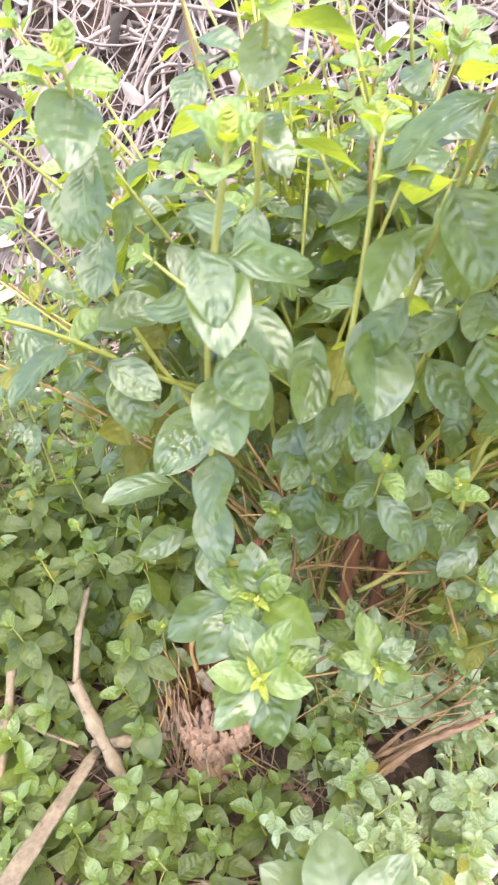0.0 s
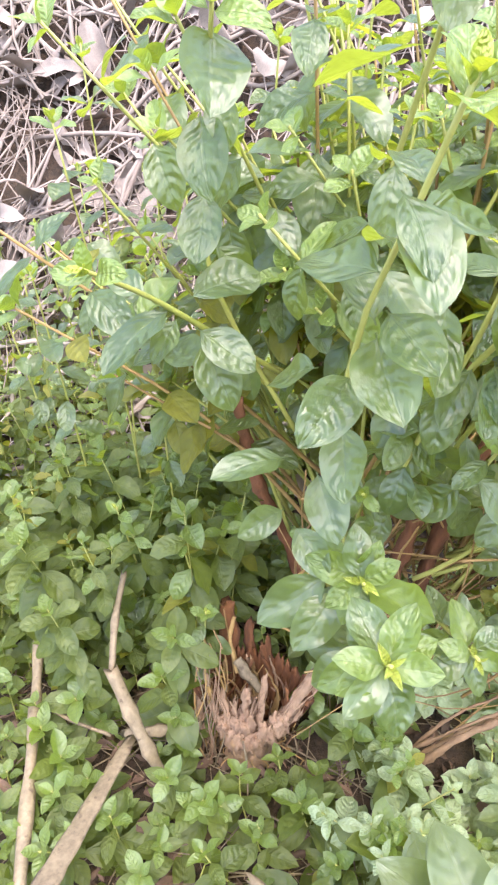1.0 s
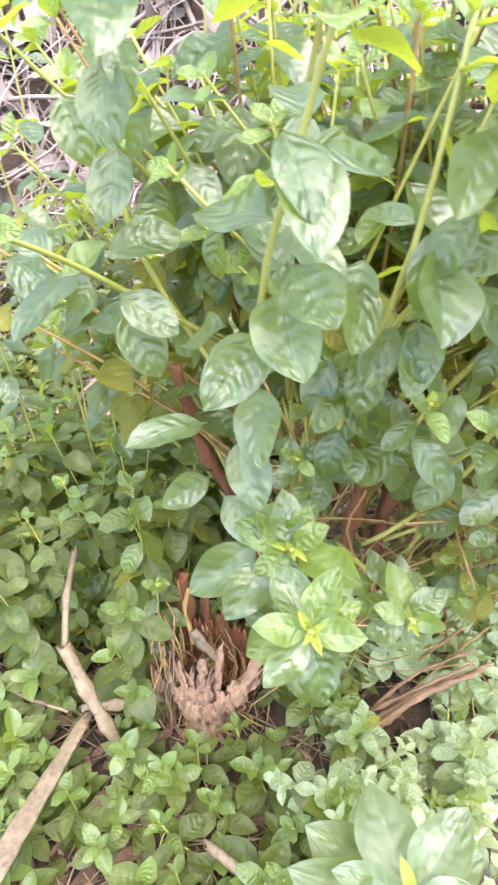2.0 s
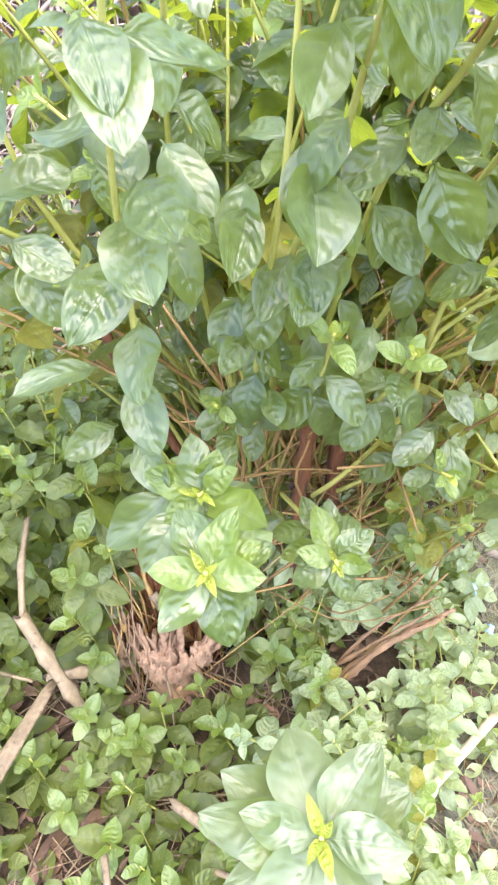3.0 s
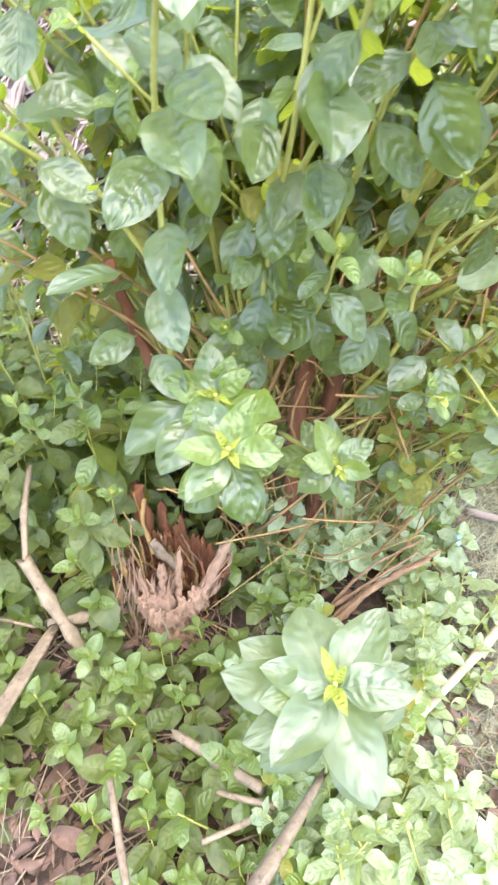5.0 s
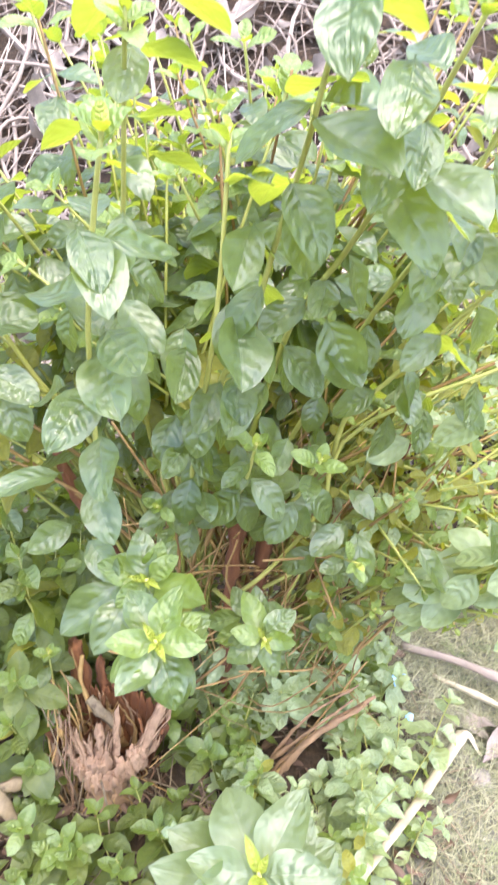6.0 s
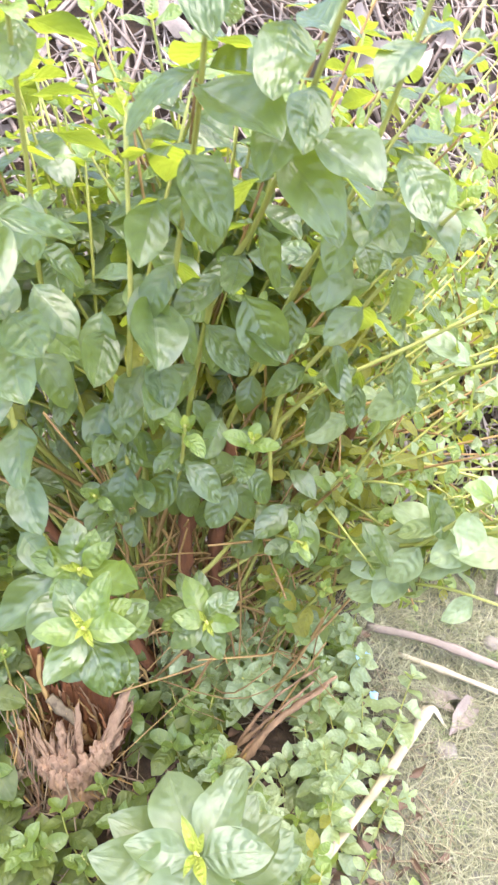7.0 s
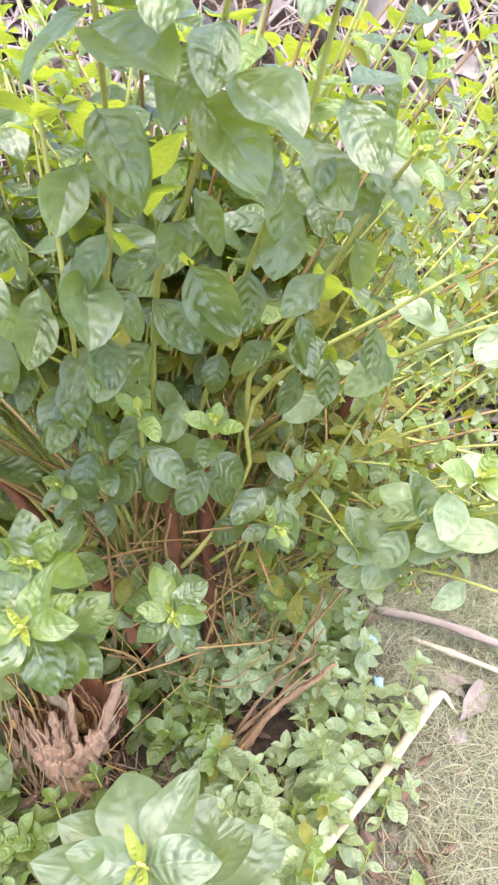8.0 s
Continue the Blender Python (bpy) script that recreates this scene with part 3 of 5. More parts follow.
stem_low = shoot(shrub, ((0.113, 0.63, 0.412), (0.158, 0.61, 0.478), (0.219, 0.585, 0.598), (0.222, 0.56, 0.701), (0.268, 0.53, 0.773), (0.362, 0.48, 0.845), (0.415, 0.44, 0.896)), 0.054, 0.050, 0.66, 0, 6, 0.0036)
blade(stem_low, (0.246, 0.520, 0.614), (0.249, 0.460, 0.568))
blade(stem_low, (0.234, 0.530, 0.618), (0.190, 0.490, 0.599))
blade(stem_low, (0.237, 0.540, 0.662), (0.266, 0.500, 0.651))
blade(stem_low, (0.272, 0.500, 0.834), (0.277, 0.460, 0.794))
blade(stem_low, (0.330, 0.500, 0.801), (0.371, 0.470, 0.783))
blade(stem_low, (0.322, 0.500, 0.598), (0.351, 0.450, 0.556))
blade(stem_low, (0.383, 0.460, 0.668), (0.410, 0.420, 0.620))
blade(stem_low, (0.175, 0.470, 0.910), (0.206, 0.420, 0.866))
blade(stem_low, (0.177, 0.570, 0.647), (0.188, 0.539, 0.610))
blade(stem_low, (0.308, 0.510, 0.792), (0.295, 0.484, 0.744))
shoot(shrub, ((0.222, 0.56, 0.701), (0.228, 0.54, 0.766), (0.263, 0.50, 0.835), (0.303, 0.46, 0.911), (0.325, 0.42, 0.967), (0.341, 0.38, 1.01)), 0.058, 0.052, 0.25, 30, 7)
# The next shoots with this pale set have their sky sheen in the colour.
shoot(shrub, ((0.334, 0.56, 0.408), (0.378, 0.48, 0.547), (0.406, 0.42, 0.645), (0.415, 0.36, 0.727)), 0.076, 0.060, 0.30, 60, 26, droop=30, leaves=SHEEN_SET, turned=0.5)
shoot(shrub, ((0.297, 0.62, 0.362), (0.359, 0.55, 0.438), (0.456, 0.49, 0.565), (0.539, 0.44, 0.62), (0.602, 0.40, 0.66)), 0.082, 0.056, 0.30, 50, 8, droop=38, leaves=SHEEN_SET, turned=0.8)
shoot(shrub, ((0.310, 0.62, 0.40), (0.399, 0.50, 0.54), (0.485, 0.40, 0.64), (0.562, 0.34, 0.70)), 0.080, 0.056, 0.35, 20, 22, droop=35, leaves=SHEEN_SET, turned=0.8)
shoot(shrub, ((0.300, 0.62, 0.42), (0.385, 0.50, 0.545), (0.447, 0.42, 0.60), (0.519, 0.37, 0.60), (0.572, 0.34, 0.57)), 0.080, 0.056, 0.30, 70, 23, droop=55, leaves=SHEEN_SET, turned=0.8)
shoot(shrub, ((0.300, 0.64, 0.34), (0.369, 0.54, 0.44), (0.425, 0.46, 0.50), (0.502, 0.40, 0.50)), 0.070, 0.056, 0.35, 10, 24, droop=50, leaves=SHEEN_SET, turned=0.8)
shoot(shrub, ((0.24, 0.66, 0.60), (0.34, 0.54, 0.74), (0.42, 0.46, 0.82), (0.50, 0.40, 0.86)), 0.072, 0.056, 0.30, 35, 25, droop=35, leaves=SHEEN_SET, turned=0.8)
stem_left = shoot(shrub, ((-0.05, 0.66, 0.62), (-0.15, 0.60, 0.86), (-0.158, 0.60, 0.963), (-0.146, 0.55, 1.037), (-0.132, 0.49, 1.12)), 0.078, 0.050, 0.97, 75, 9, top_gap=0.065)
blade(stem_left, (-0.136, 0.520, 1.095), (-0.135, 0.449, 1.054))
blade(stem_left, (-0.153, 0.560, 1.034), (-0.147, 0.496, 0.998))
blade(stem_left, (-0.155, 0.585, 0.967), (-0.159, 0.524, 0.925))
blade(stem_left, (-0.151, 0.600, 0.910), (-0.105, 0.599, 0.872))
blade(stem_left, (-0.151, 0.560, 1.031), (-0.118, 0.600, 1.002))
stem_twig = shoot(shrub, ((-0.08, 0.64, 0.74), (-0.162, 0.55, 0.849), (-0.201, 0.50, 0.903), (-0.232, 0.44, 0.95)), 0.066, 0.040, 0.97, 85, 10)
blade(stem_twig, (-0.169, 0.535, 0.883), (-0.105, 0.580, 0.907))
blade(stem_twig, (-0.165, 0.545, 0.849), (-0.104, 0.513, 0.827))
blade(stem_twig, (-0.184, 0.525, 0.878), (-0.240, 0.458, 0.864))
blade(stem_twig, (-0.164, 0.560, 0.828), (-0.127, 0.509, 0.782))
blade(stem_twig, (-0.198, 0.500, 0.903), (-0.242, 0.518, 0.919))
blade(stem_twig, (-0.179, 0.530, 0.867), (-0.201, 0.495, 0.839))
stem_back = shoot(shrub, ((0.00, 0.64, 0.66), (-0.015, 0.56, 0.90), (0.000, 0.50, 1.02), (0.010, 0.46, 1.10), (0.018, 0.43, 1.16)), 0.06, 0.04, 0.97, 30, 31, 0.003, low_leaves=0.056)
blade(stem_back, (0.027, 0.450, 1.168), (-0.028, 0.505, 1.163), (0.0, -0.15, 1.0))
blade(stem_back, (0.030, 0.450, 1.171), (0.094, 0.497, 1.163), (0.0, -0.15, 1.0))
blade(stem_back, (0.021, 0.470, 1.139), (0.009, 0.420, 1.107), (0.0, -0.15, 1.0))
blade(stem_back, (0.022, 0.470, 1.137), (0.069, 0.515, 1.128), (0.0, -0.15, 1.0))
blade(stem_back, (0.013, 0.500, 1.087), (-0.071, 0.508, 1.078), (0.0, -0.15, 1.0))
blade(stem_back, (0.022, 0.500, 1.059), (0.083, 0.529, 1.040), (0.0, -0.15, 1.0))
blade(stem_back, (0.010, 0.500, 1.084), (0.059, 0.533, 1.093), (0.0, -0.15, 1.0))
# Short side shoots that turn their tips to the light in front.
shoot(shrub, ((-0.01, 0.60, 0.48), (0.00, 0.42, 0.56), (0.004, 0.325, 0.65), (0.006, 0.270, 0.724)), 0.058, 0.026, 0.45, 25, 11, droop=4, pairs_at_tip=5, open_tip=True, fresh=0.25)
stem_rosette = shoot(shrub, ((0.00, 0.62, 0.52), (0.0, 0.48, 0.60), (-0.005, 0.365, 0.702)), 0.055, 0.030, 0.50, 70, 12, droop=4, pairs_at_tip=5, open_tip=True, fresh=0.35)
blade(stem_rosette, (-0.030, 0.405, 0.668), (-0.098, 0.370, 0.626), leaves=POINTED_SET[0])
blade(stem_rosette, (-0.025, 0.395, 0.660), (-0.056, 0.338, 0.632), leaves=POINTED_SET[0])
blade(stem_rosette, (-0.001, 0.380, 0.681), (0.051, 0.330, 0.709), leaves=POINTED_SET[1])
shoot(shrub, ((0.07, 0.60, 0.45), (0.10, 0.48, 0.52), (0.111, 0.362, 0.606)), 0.050, 0.028, 0.45, 10, 13, droop=4, pairs_at_tip=5, open_tip=True, fresh=0.25)
shoot(shrub, ((0.02, 0.62, 0.52), (0.015, 0.56, 0.62), (0.005, 0.495, 0.69)), 0.042, 0.028, 0.40, 45, 14, droop=10)
NEAR_SET = [[mesh_from("leaf", *f, m) for f in forms] for forms, m in ((POINTED, LEAF_SOFT), (POINTED, LEAF_SOFT), (NARROW, LEAF_TIP))]
stem_near = shoot(shrub, ((0.13, 0.42, -0.02), (0.115, 0.29, 0.22), (0.09, 0.19, 0.45), (0.075, 0.142, 0.605)), 0.082, 0.036, 0.45, 15, 15, droop=2, thick=0.0028, pairs_at_tip=5, open_tip=True, leaves=NEAR_SET)
blade(stem_near, (0.062, 0.165, 0.540), (-0.006, 0.161, 0.592), leaves=NEAR_SET[0])
blade(stem_near, (0.070, 0.175, 0.530), (0.008, 0.196, 0.582), leaves=NEAR_SET[0])
blade(stem_near, (0.072, 0.160, 0.535), (0.006, 0.125, 0.552), leaves=NEAR_SET[0])
blade(stem_near, (0.085, 0.170, 0.530), (0.135, 0.200, 0.560), leaves=NEAR_SET[0])
blade(stem_near, (0.080, 0.180, 0.530), (0.058, 0.240, 0.560), leaves=NEAR_SET[0])
shoot(shrub, ((0.08, 0.64, 0.58), (0.10, 0.50, 0.70), (0.11, 0.44, 0.80)), 0.060, 0.034, 0.25, 33, 17, droop=25)
shoot(shrub, ((0.12, 0.64, 0.56), (0.16, 0.52, 0.66), (0.18, 0.45, 0.77)), 0.060, 0.036, 0.25, 66, 18, droop=25)
shoot(shrub, ((0.18, 0.66, 0.50), (0.21, 0.56, 0.55), (0.24, 0.47, 0.60)), 0.055, 0.034, 0.35, 20, 19, droop=15)


def in_gap(p):
    """The open hollow under the leaves, where the trunks show, and the space over the stump."""
    over_stump = -0.22 < p.x < 0.0 and 0.42 < p.y < 0.70 and p.z < 0.40
    return over_stump or (0.05 < p.x < 0.21 and 0.42 < p.y < 0.74 and 0.28 < p.z < 0.55 + 0.3 * (0.62 - p.y))


def joined_shoots(rng, count, foot, reach, leaf, spacing, start, owner, keep=lambda p: True, droop=26.0, young=0.12, old=0.004, turned=0.3, grown=None):
    """The many shoots behind: each stem a part, the leaves joined."""
    piles = (Pile(), Pile(), Pile(), Pile())
    made = 0
    while made < count:
        tip = reach(rng)
        if not keep(tip) or in_gap(tip):
            continue
        low = foot(rng)
        mid = low.lerp(tip, 0.5) + Vector((rng.uniform(-0.04, 0.04), rng.uniform(-0.04, 0.04), rng.uniform(0.0, 0.06)))
        line = curve_points((low, mid, tip), 10)
        if any(in_gap(p) for p in line[2:]):
            continue
        bm = bmesh.new()
        tube(bm, line, (0.0038, 0.0015), 5, seed=made)
        part("stem", bm, STEM if made % 4 else TWIG, owner)
        for m, age in leaf_places(line, leaf * rng.uniform(0.75, 1.15) * (0.82 if tip.x > 0.28 else 1.0), spacing * rng.uniform(0.85, 1.2), start, rng.uniform(0, 180), rng.random(), droop, True, 2, False, spacing * 1.4, turned):
            luck = rng.random()
            if in_gap(m.translation):
                continue
            # Low leaves of the shrub get the shaded interior's olive tone as colour.
            olive_share = old + (0.34 if owner is shrub and m.translation.z < 0.84 else 0.0)
            kind = age if age else (1 if luck < young else 3 if luck > 1 - olive_share else 0)
            piles[kind].put(rng.choice(FORMS), m)
        made += 1
    for pile, name, material in zip(piles, ("leaves", "young_leaves", "tip_leaves", "yellowed_leaves"), (grown or LEAF, LEAF_YOUNG, LEAF_TIP, LEAF_OLD_SHADE)):
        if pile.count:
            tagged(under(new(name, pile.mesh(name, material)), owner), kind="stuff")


def shrub_foot(rng):
    return Vector((0.10 + rng.uniform(-0.10, 0.14), 0.80 + rng.uniform(-0.10, 0.12), rng.uniform(0.25, 0.55)))


def shrub_tip(rng):
    x, y = rng.uniform(-0.22, 0.62), rng.uniform(0.52, 1.12)
    top = 1.13 - 0.45 * abs(x - 0.15) - 0.15 * abs(y - 0.7)
    return Vector((x, y, top - rng.uniform(0.0, 0.30)))


# More olive leaves on these inner shoots: interior shade put into the colour.
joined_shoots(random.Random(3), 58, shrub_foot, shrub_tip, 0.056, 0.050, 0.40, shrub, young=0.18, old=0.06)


def tall_tip(rng):
    x, y = rng.uniform(-0.10, 0.72), rng.uniform(0.55, 1.15)
    return Vector((x, y, rng.uniform(0.98, 1.22) - 0.12 * abs(x - 0.25)))


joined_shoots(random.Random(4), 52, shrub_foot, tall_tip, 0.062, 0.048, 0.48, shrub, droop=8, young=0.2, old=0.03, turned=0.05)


def crown_tip(rng):
    return Vector((rng.uniform(-0.30, 0.55), rng.uniform(0.52, 0.85), rng.uniform(1.0, 1.16)))


# Broad leaves at the crown that lie flat to the sky.
joined_shoots(random.Random(6), 30, shrub_foot, crown_tip, 0.078, 0.050, 0.55, shrub, droop=18, young=0.1, turned=0.7)


def left_tip(rng):
    return Vector((rng.uniform(-0.42, -0.16), rng.uniform(0.56, 0.92), rng.uniform(0.66, 0.96)))


# Flat-held leaves over the weeds and the straw.
joined_shoots(random.Random(9), 15, lambda r: Vector((-0.04 + r.uniform(-0.05, 0.05), 0.80 + r.uniform(-0.06, 0.06), r.uniform(0.30, 0.50))), left_tip, 0.074, 0.055, 0.55, shrub, droop=12, young=0.1, turned=0.8)


def side_tip(rng):
    return Vector((rng.uniform(0.30, 0.85), rng.uniform(0.62, 1.15), rng.uniform(0.30, 0.80)))


# The shrub's lower limbs on the open side, with smaller leaves.
low_limb = random.Random(8)
# Pale leaves paint in the brighter light of this side.
joined_shoots(low_limb, 50, lambda r: Vector((0.18 + r.uniform(-0.06, 0.10), 0.80 + r.uniform(-0.08, 0.10), r.uniform(0.15, 0.40))), side_tip, 0.046, 0.036, 0.35, shrub, droop=20, young=0.3, turned=0.6, grown=LEAF_PALE_LIT)


def hanging_tip(rng):
    return Vector((rng.uniform(0.34, 0.78), rng.uniform(0.52, 0.85), rng.uniform(0.22, 0.55)))


# Hanging limbs, lightened by leaf colour rather than by a lamp.
joined_shoots(random.Random(17), 20, lambda r: Vector((0.28 + r.uniform(-0.08, 0.10), 0.80 + r.uniform(-0.08, 0.08), r.uniform(0.35, 0.60))), hanging_tip, 0.058, 0.040, 0.30, shrub, droop=30, young=0.2, turned=0.8, grown=LEAF_PALE_LIT)


def front_low_tip(rng):
    return Vector((rng.uniform(-0.10, 0.40), rng.uniform(0.50, 0.66), rng.uniform(0.34, 0.60)))


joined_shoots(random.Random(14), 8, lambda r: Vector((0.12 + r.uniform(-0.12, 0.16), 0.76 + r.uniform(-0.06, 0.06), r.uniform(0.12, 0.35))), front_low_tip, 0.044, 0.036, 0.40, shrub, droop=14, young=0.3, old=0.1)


def open_side_tip(rng):
    return Vector((rng.uniform(0.20, 0.48), rng.uniform(0.48, 0.66), rng.uniform(0.38, 0.80)))


# Pale and young leaves put light into the dark inner side by colour.
joined_shoots(random.Random(15), 26, lambda r: Vector((0.22 + r.uniform(-0.08, 0.12), 0.74 + r.uniform(-0.06, 0.06), r.uniform(0.25, 0.55))), open_side_tip, 0.042, 0.040, 0.40, shrub, droop=10, young=0.35, turned=0.9, grown=LEAF_PALE_LIT)


def build_twigs():
    """Bare brown twigs in the shade under the leaves, each a part."""
    rng = random.Random(21)
    for i in range(110):
        upright = i >= 44
        low = Vector((0.12 + rng.uniform(-0.16, 0.24), 0.74 + rng.uniform(-0.08, 0.10), rng.uniform(0.02, 0.40)))
        tip = Vector((rng.uniform(-0.12, 0.46), rng.uniform(0.48, 0.70), low.z + rng.uniform(-0.02, 0.28)))
        if upright:
            low.z = rng.uniform(0.0, 0.2)
            tip = low + Vector((rng.uniform(-0.12, 0.16), rng.uniform(-0.16, 0.0), rng.uniform(0.3, 0.65)))
        mid = low.lerp(tip, 0.5) + Vector((rng.uniform(-0.06, 0.06), rng.uniform(-0.04, 0.04), rng.uniform(-0.05, 0.09)))
        bm = bmesh.new()
        r = rng.choice((0.0010, 0.0014, 0.002, 0.003))
        tube(bm, curve_points((low, mid, tip), 8), (r, r * 0.5), 5, seed=i)
        part("twig", bm, TWIG, shrub)


build_twigs()

# ---- a second shrub behind, on the open side, and thin shoots before the bank ----
BEHIND = on_ground(0.85, 1.45)
back_shrub = root("shrub", BEHIND, "smaller-leaved green shrub standing behind the main one", "shrub")


def back_tip(rng):
    x, y = rng.uniform(0.35, 1.35), rng.uniform(1.0, 1.75)
    return Vector((x, y, rng.uniform(0.35, 1.05)))


# Leaf colour made paler to hold the brighter light back here.
joined_shoots(random.Random(5), 90, lambda r: BEHIND + Vector((r.uniform(-0.15, 0.15), r.uniform(-0.12, 0.12), r.uniform(0.0, 0.15))), back_tip, 0.054, 0.044, 0.30, back_shrub, young=0.35, turned=0.6, grown=LEAF_PALE_LIT)


def sapling(foot, tip, leaf, spacing, seed, phase=0.0, start=0.35, droop=18.0):
    """A thin upright plant on the ground, one stem with its leaves."""
    thing = root("sapling", foot, "thin upright green sapling with bright young tip", "sapling", "saplings before the bank")
    f, t = Vector(foot), Vector(tip)
    shoot(thing, (f - Vector((0, 0, 0.02)), f.lerp(t, 0.5) + Vector((0.015 * math.sin(seed), 0.01, 0.0)), t), leaf, spacing, start, phase, seed + 60, 0.0026, droop, pairs_at_tip=3)


sapling(on_ground(-0.40, 1.02), (-0.372, 1.0, 1.035), 0.062, 0.075, 1, 20, 0.5)
sapling(on_ground(-0.36, 0.97), (-0.395, 0.90, 0.965), 0.070, 0.085, 2, 70, 0.55)
sapling(on_ground(-0.44, 0.92), (-0.468, 0.90, 0.755), 0.058, 0.060, 3, 10, 0.4)
sapling(on_ground(-0.14, 1.10), (-0.10, 0.92, 1.055), 0.066, 0.070, 4, 45, 0.4)
sapling(on_ground(-0.20, 1.02), (-0.155, 0.95, 0.965), 0.060, 0.065, 5, 80, 0.4)
sapling(on_ground(-0.27, 0.86), (-0.27, 0.80, 0.80), 0.060, 0.060, 6, 30, 0.35)
sapling(on_ground(-0.34, 0.78), (-0.345, 0.745, 0.42), 0.058, 0.050, 7, 60, 0.3)
sapling(on_ground(-0.24, 0.74), (-0.235, 0.70, 0.40), 0.050, 0.045, 8, 5, 0.3)
sapling(on_ground(-0.58, 1.10), (-0.60, 1.05, 0.62), 0.056, 0.055, 9, 35, 0.35)
sapling(on_ground(-0.20, 0.66), (-0.19, 0.62, 0.33), 0.050, 0.045, 10, 75, 0.3)
sapling(on_ground(0.30, 1.55), (0.28, 1.45, 1.08), 0.060, 0.060, 11, 15, 0.35)
sapling(on_ground(0.02, 1.45), (0.03, 1.35, 1.02), 0.060, 0.060, 12, 50, 0.35)
sapling(on_ground(0.55, 1.35), (0.56, 1.25, 1.05), 0.060, 0.060, 13, 65, 0.35)


def build_saplings():
    rng = random.Random(63)
    for k in range(22):
        x, y = rng.uniform(-0.75, 0.55), rng.uniform(1.15, 1.7)
        foot = on_ground(x, y)
        sapling(foot, foot + Vector((rng.uniform(-0.06, 0.06), rng.uniform(-0.12, 0.0), rng.uniform(0.35, 0.75))), rng.uniform(0.045, 0.06), 0.06, 20 + k, rng.uniform(0, 90), 0.35, 10)


build_saplings()

# ---- low plants that cover the ground ----
def off_stump(x, y):
    """Clear of the old stump, where no weed grows."""
    return math.hypot(x + 0.118, (y - 0.605) * 0.9) > 0.104


def low_plant_places(rng, foot, tall, leaf, pairs):
    top = foot + Vector((rng.uniform(-0.3, 0.3) * tall, rng.uniform(-0.3, 0.3) * tall, tall))
    line = curve_points((foot - Vector((0, 0, 0.01)), foot.lerp(top, 0.5), top), 6)
    return line, leaf_places(line, leaf, tall / pairs, 0.2, rng.uniform(0, 180), rng.random(), 5, True, 2)


def build_cover(name, count, area, leaf, tall, seed, label, keep, grown=None):
    rng = random.Random(seed)
    stems, piles, made = bmesh.new(), (Pile(), Pile(), Pile()), 0
    while made < count:
        x, y = rng.uniform(*area[:2]), rng.uniform(*area[2:])
        if not keep(x, y, rng):
            continue
        made += 1
        high = rng.uniform(*tall)
        line, leaves = low_plant_places(rng, on_ground(x, y), high, leaf * rng.uniform(0.7, 1.3), max(2, round(high / 0.03)))
        tube(stems, line, (0.0015, 0.0008), 4)
        for m, age in leaves:
            luck = rng.random()
            piles[2 if luck < 0.06 else 1 if age or luck > 0.85 else 0].put(rng.choice(SMALL), m @ pose(0, 0, 0, rng.uniform(-25, 25), rng.uniform(-20, 35), 0))
    thing = tagged(new(name, mesh_of(name, stems, STEM)), label, "ground cover", kind="stuff")
    for pile, part_name, material in zip(piles, ("leaves", "young_leaves", "yellowed_leaves"), (grown or LEAF_LOW, LEAF_YOUNG if grown else LEAF_BUD, LEAF_OLD_SHADE)):
        if pile.count:
            ob = tagged(new(part_name, pile.mesh(part_name, material)), kind="stuff")
            ob.parent = thing


build_cover("ground_cover", 430, (-1.2, 0.10, 0.62, 1.85), 0.048, (0.05, 0.26), 31, "small-leaved green weeds crowding the ground before the bank",
            lambda x, y, r: off_stump(x, y) and r.random() < 1.25 - 0.5 * abs(y - 1.0) - (0.5 if y < 0.75 else 0))
build_cover("ground_cover", 420, (0.45, 1.6, 0.95, 2.0), 0.030, (0.06, 0.25), 34, "small-leaved green weeds under the shrub behind", lambda x, y, r: y > 0.9 + 0.15 * abs(x - 1))


build_cover("ground_cover", 110, (-0.85, -0.12, 0.66, 1.25), 0.054, (0.16, 0.46), 35, "knee-high leafy green weeds beside the shrub", lambda x, y, r: off_stump(x, y))


build_cover("ground_cover", 48, (-0.60, 0.16, 0.07, 0.72), 0.046, (0.03, 0.10), 36, "low green weeds filling in on the soil", lambda x, y, r: off_stump(x, y) and not (x < -0.24 and y < 0.28))
# Strong light on these weeds is painted in with the paler leaf.
build_cover("ground_cover", 90, (0.06, 0.56, 0.04, 0.90), 0.046, (0.04, 0.17), 37, "pale green weeds filling in by the open ground",
            lambda x, y, r: x < 0.27 + 0.2 * y + r.gauss(0.0, 0.04) and math.hypot(x - 0.22, y - 0.58) > 0.07, LEAF_PALE_LIT)


def weed(seed, foot, tall, leaf, tilt, leaves, label, group):
    """A young leafy weed, each leaf a piece."""
    thing = root("weed", foot, label, "weed", group)
    top = Vector(foot) + Vector((tilt[0] * tall, tilt[1] * tall, tall))
    shoot(thing, (Vector(foot) - Vector((0, 0, 0.015)), Vector(foot).lerp(top, 0.5) + Vector((0.006, 0, 0)), top), leaf, 0.032, 0.15, 37 * seed, 200 + seed, 0.0017, 6, pairs_at_tip=2, leaves=leaves)
    return thing


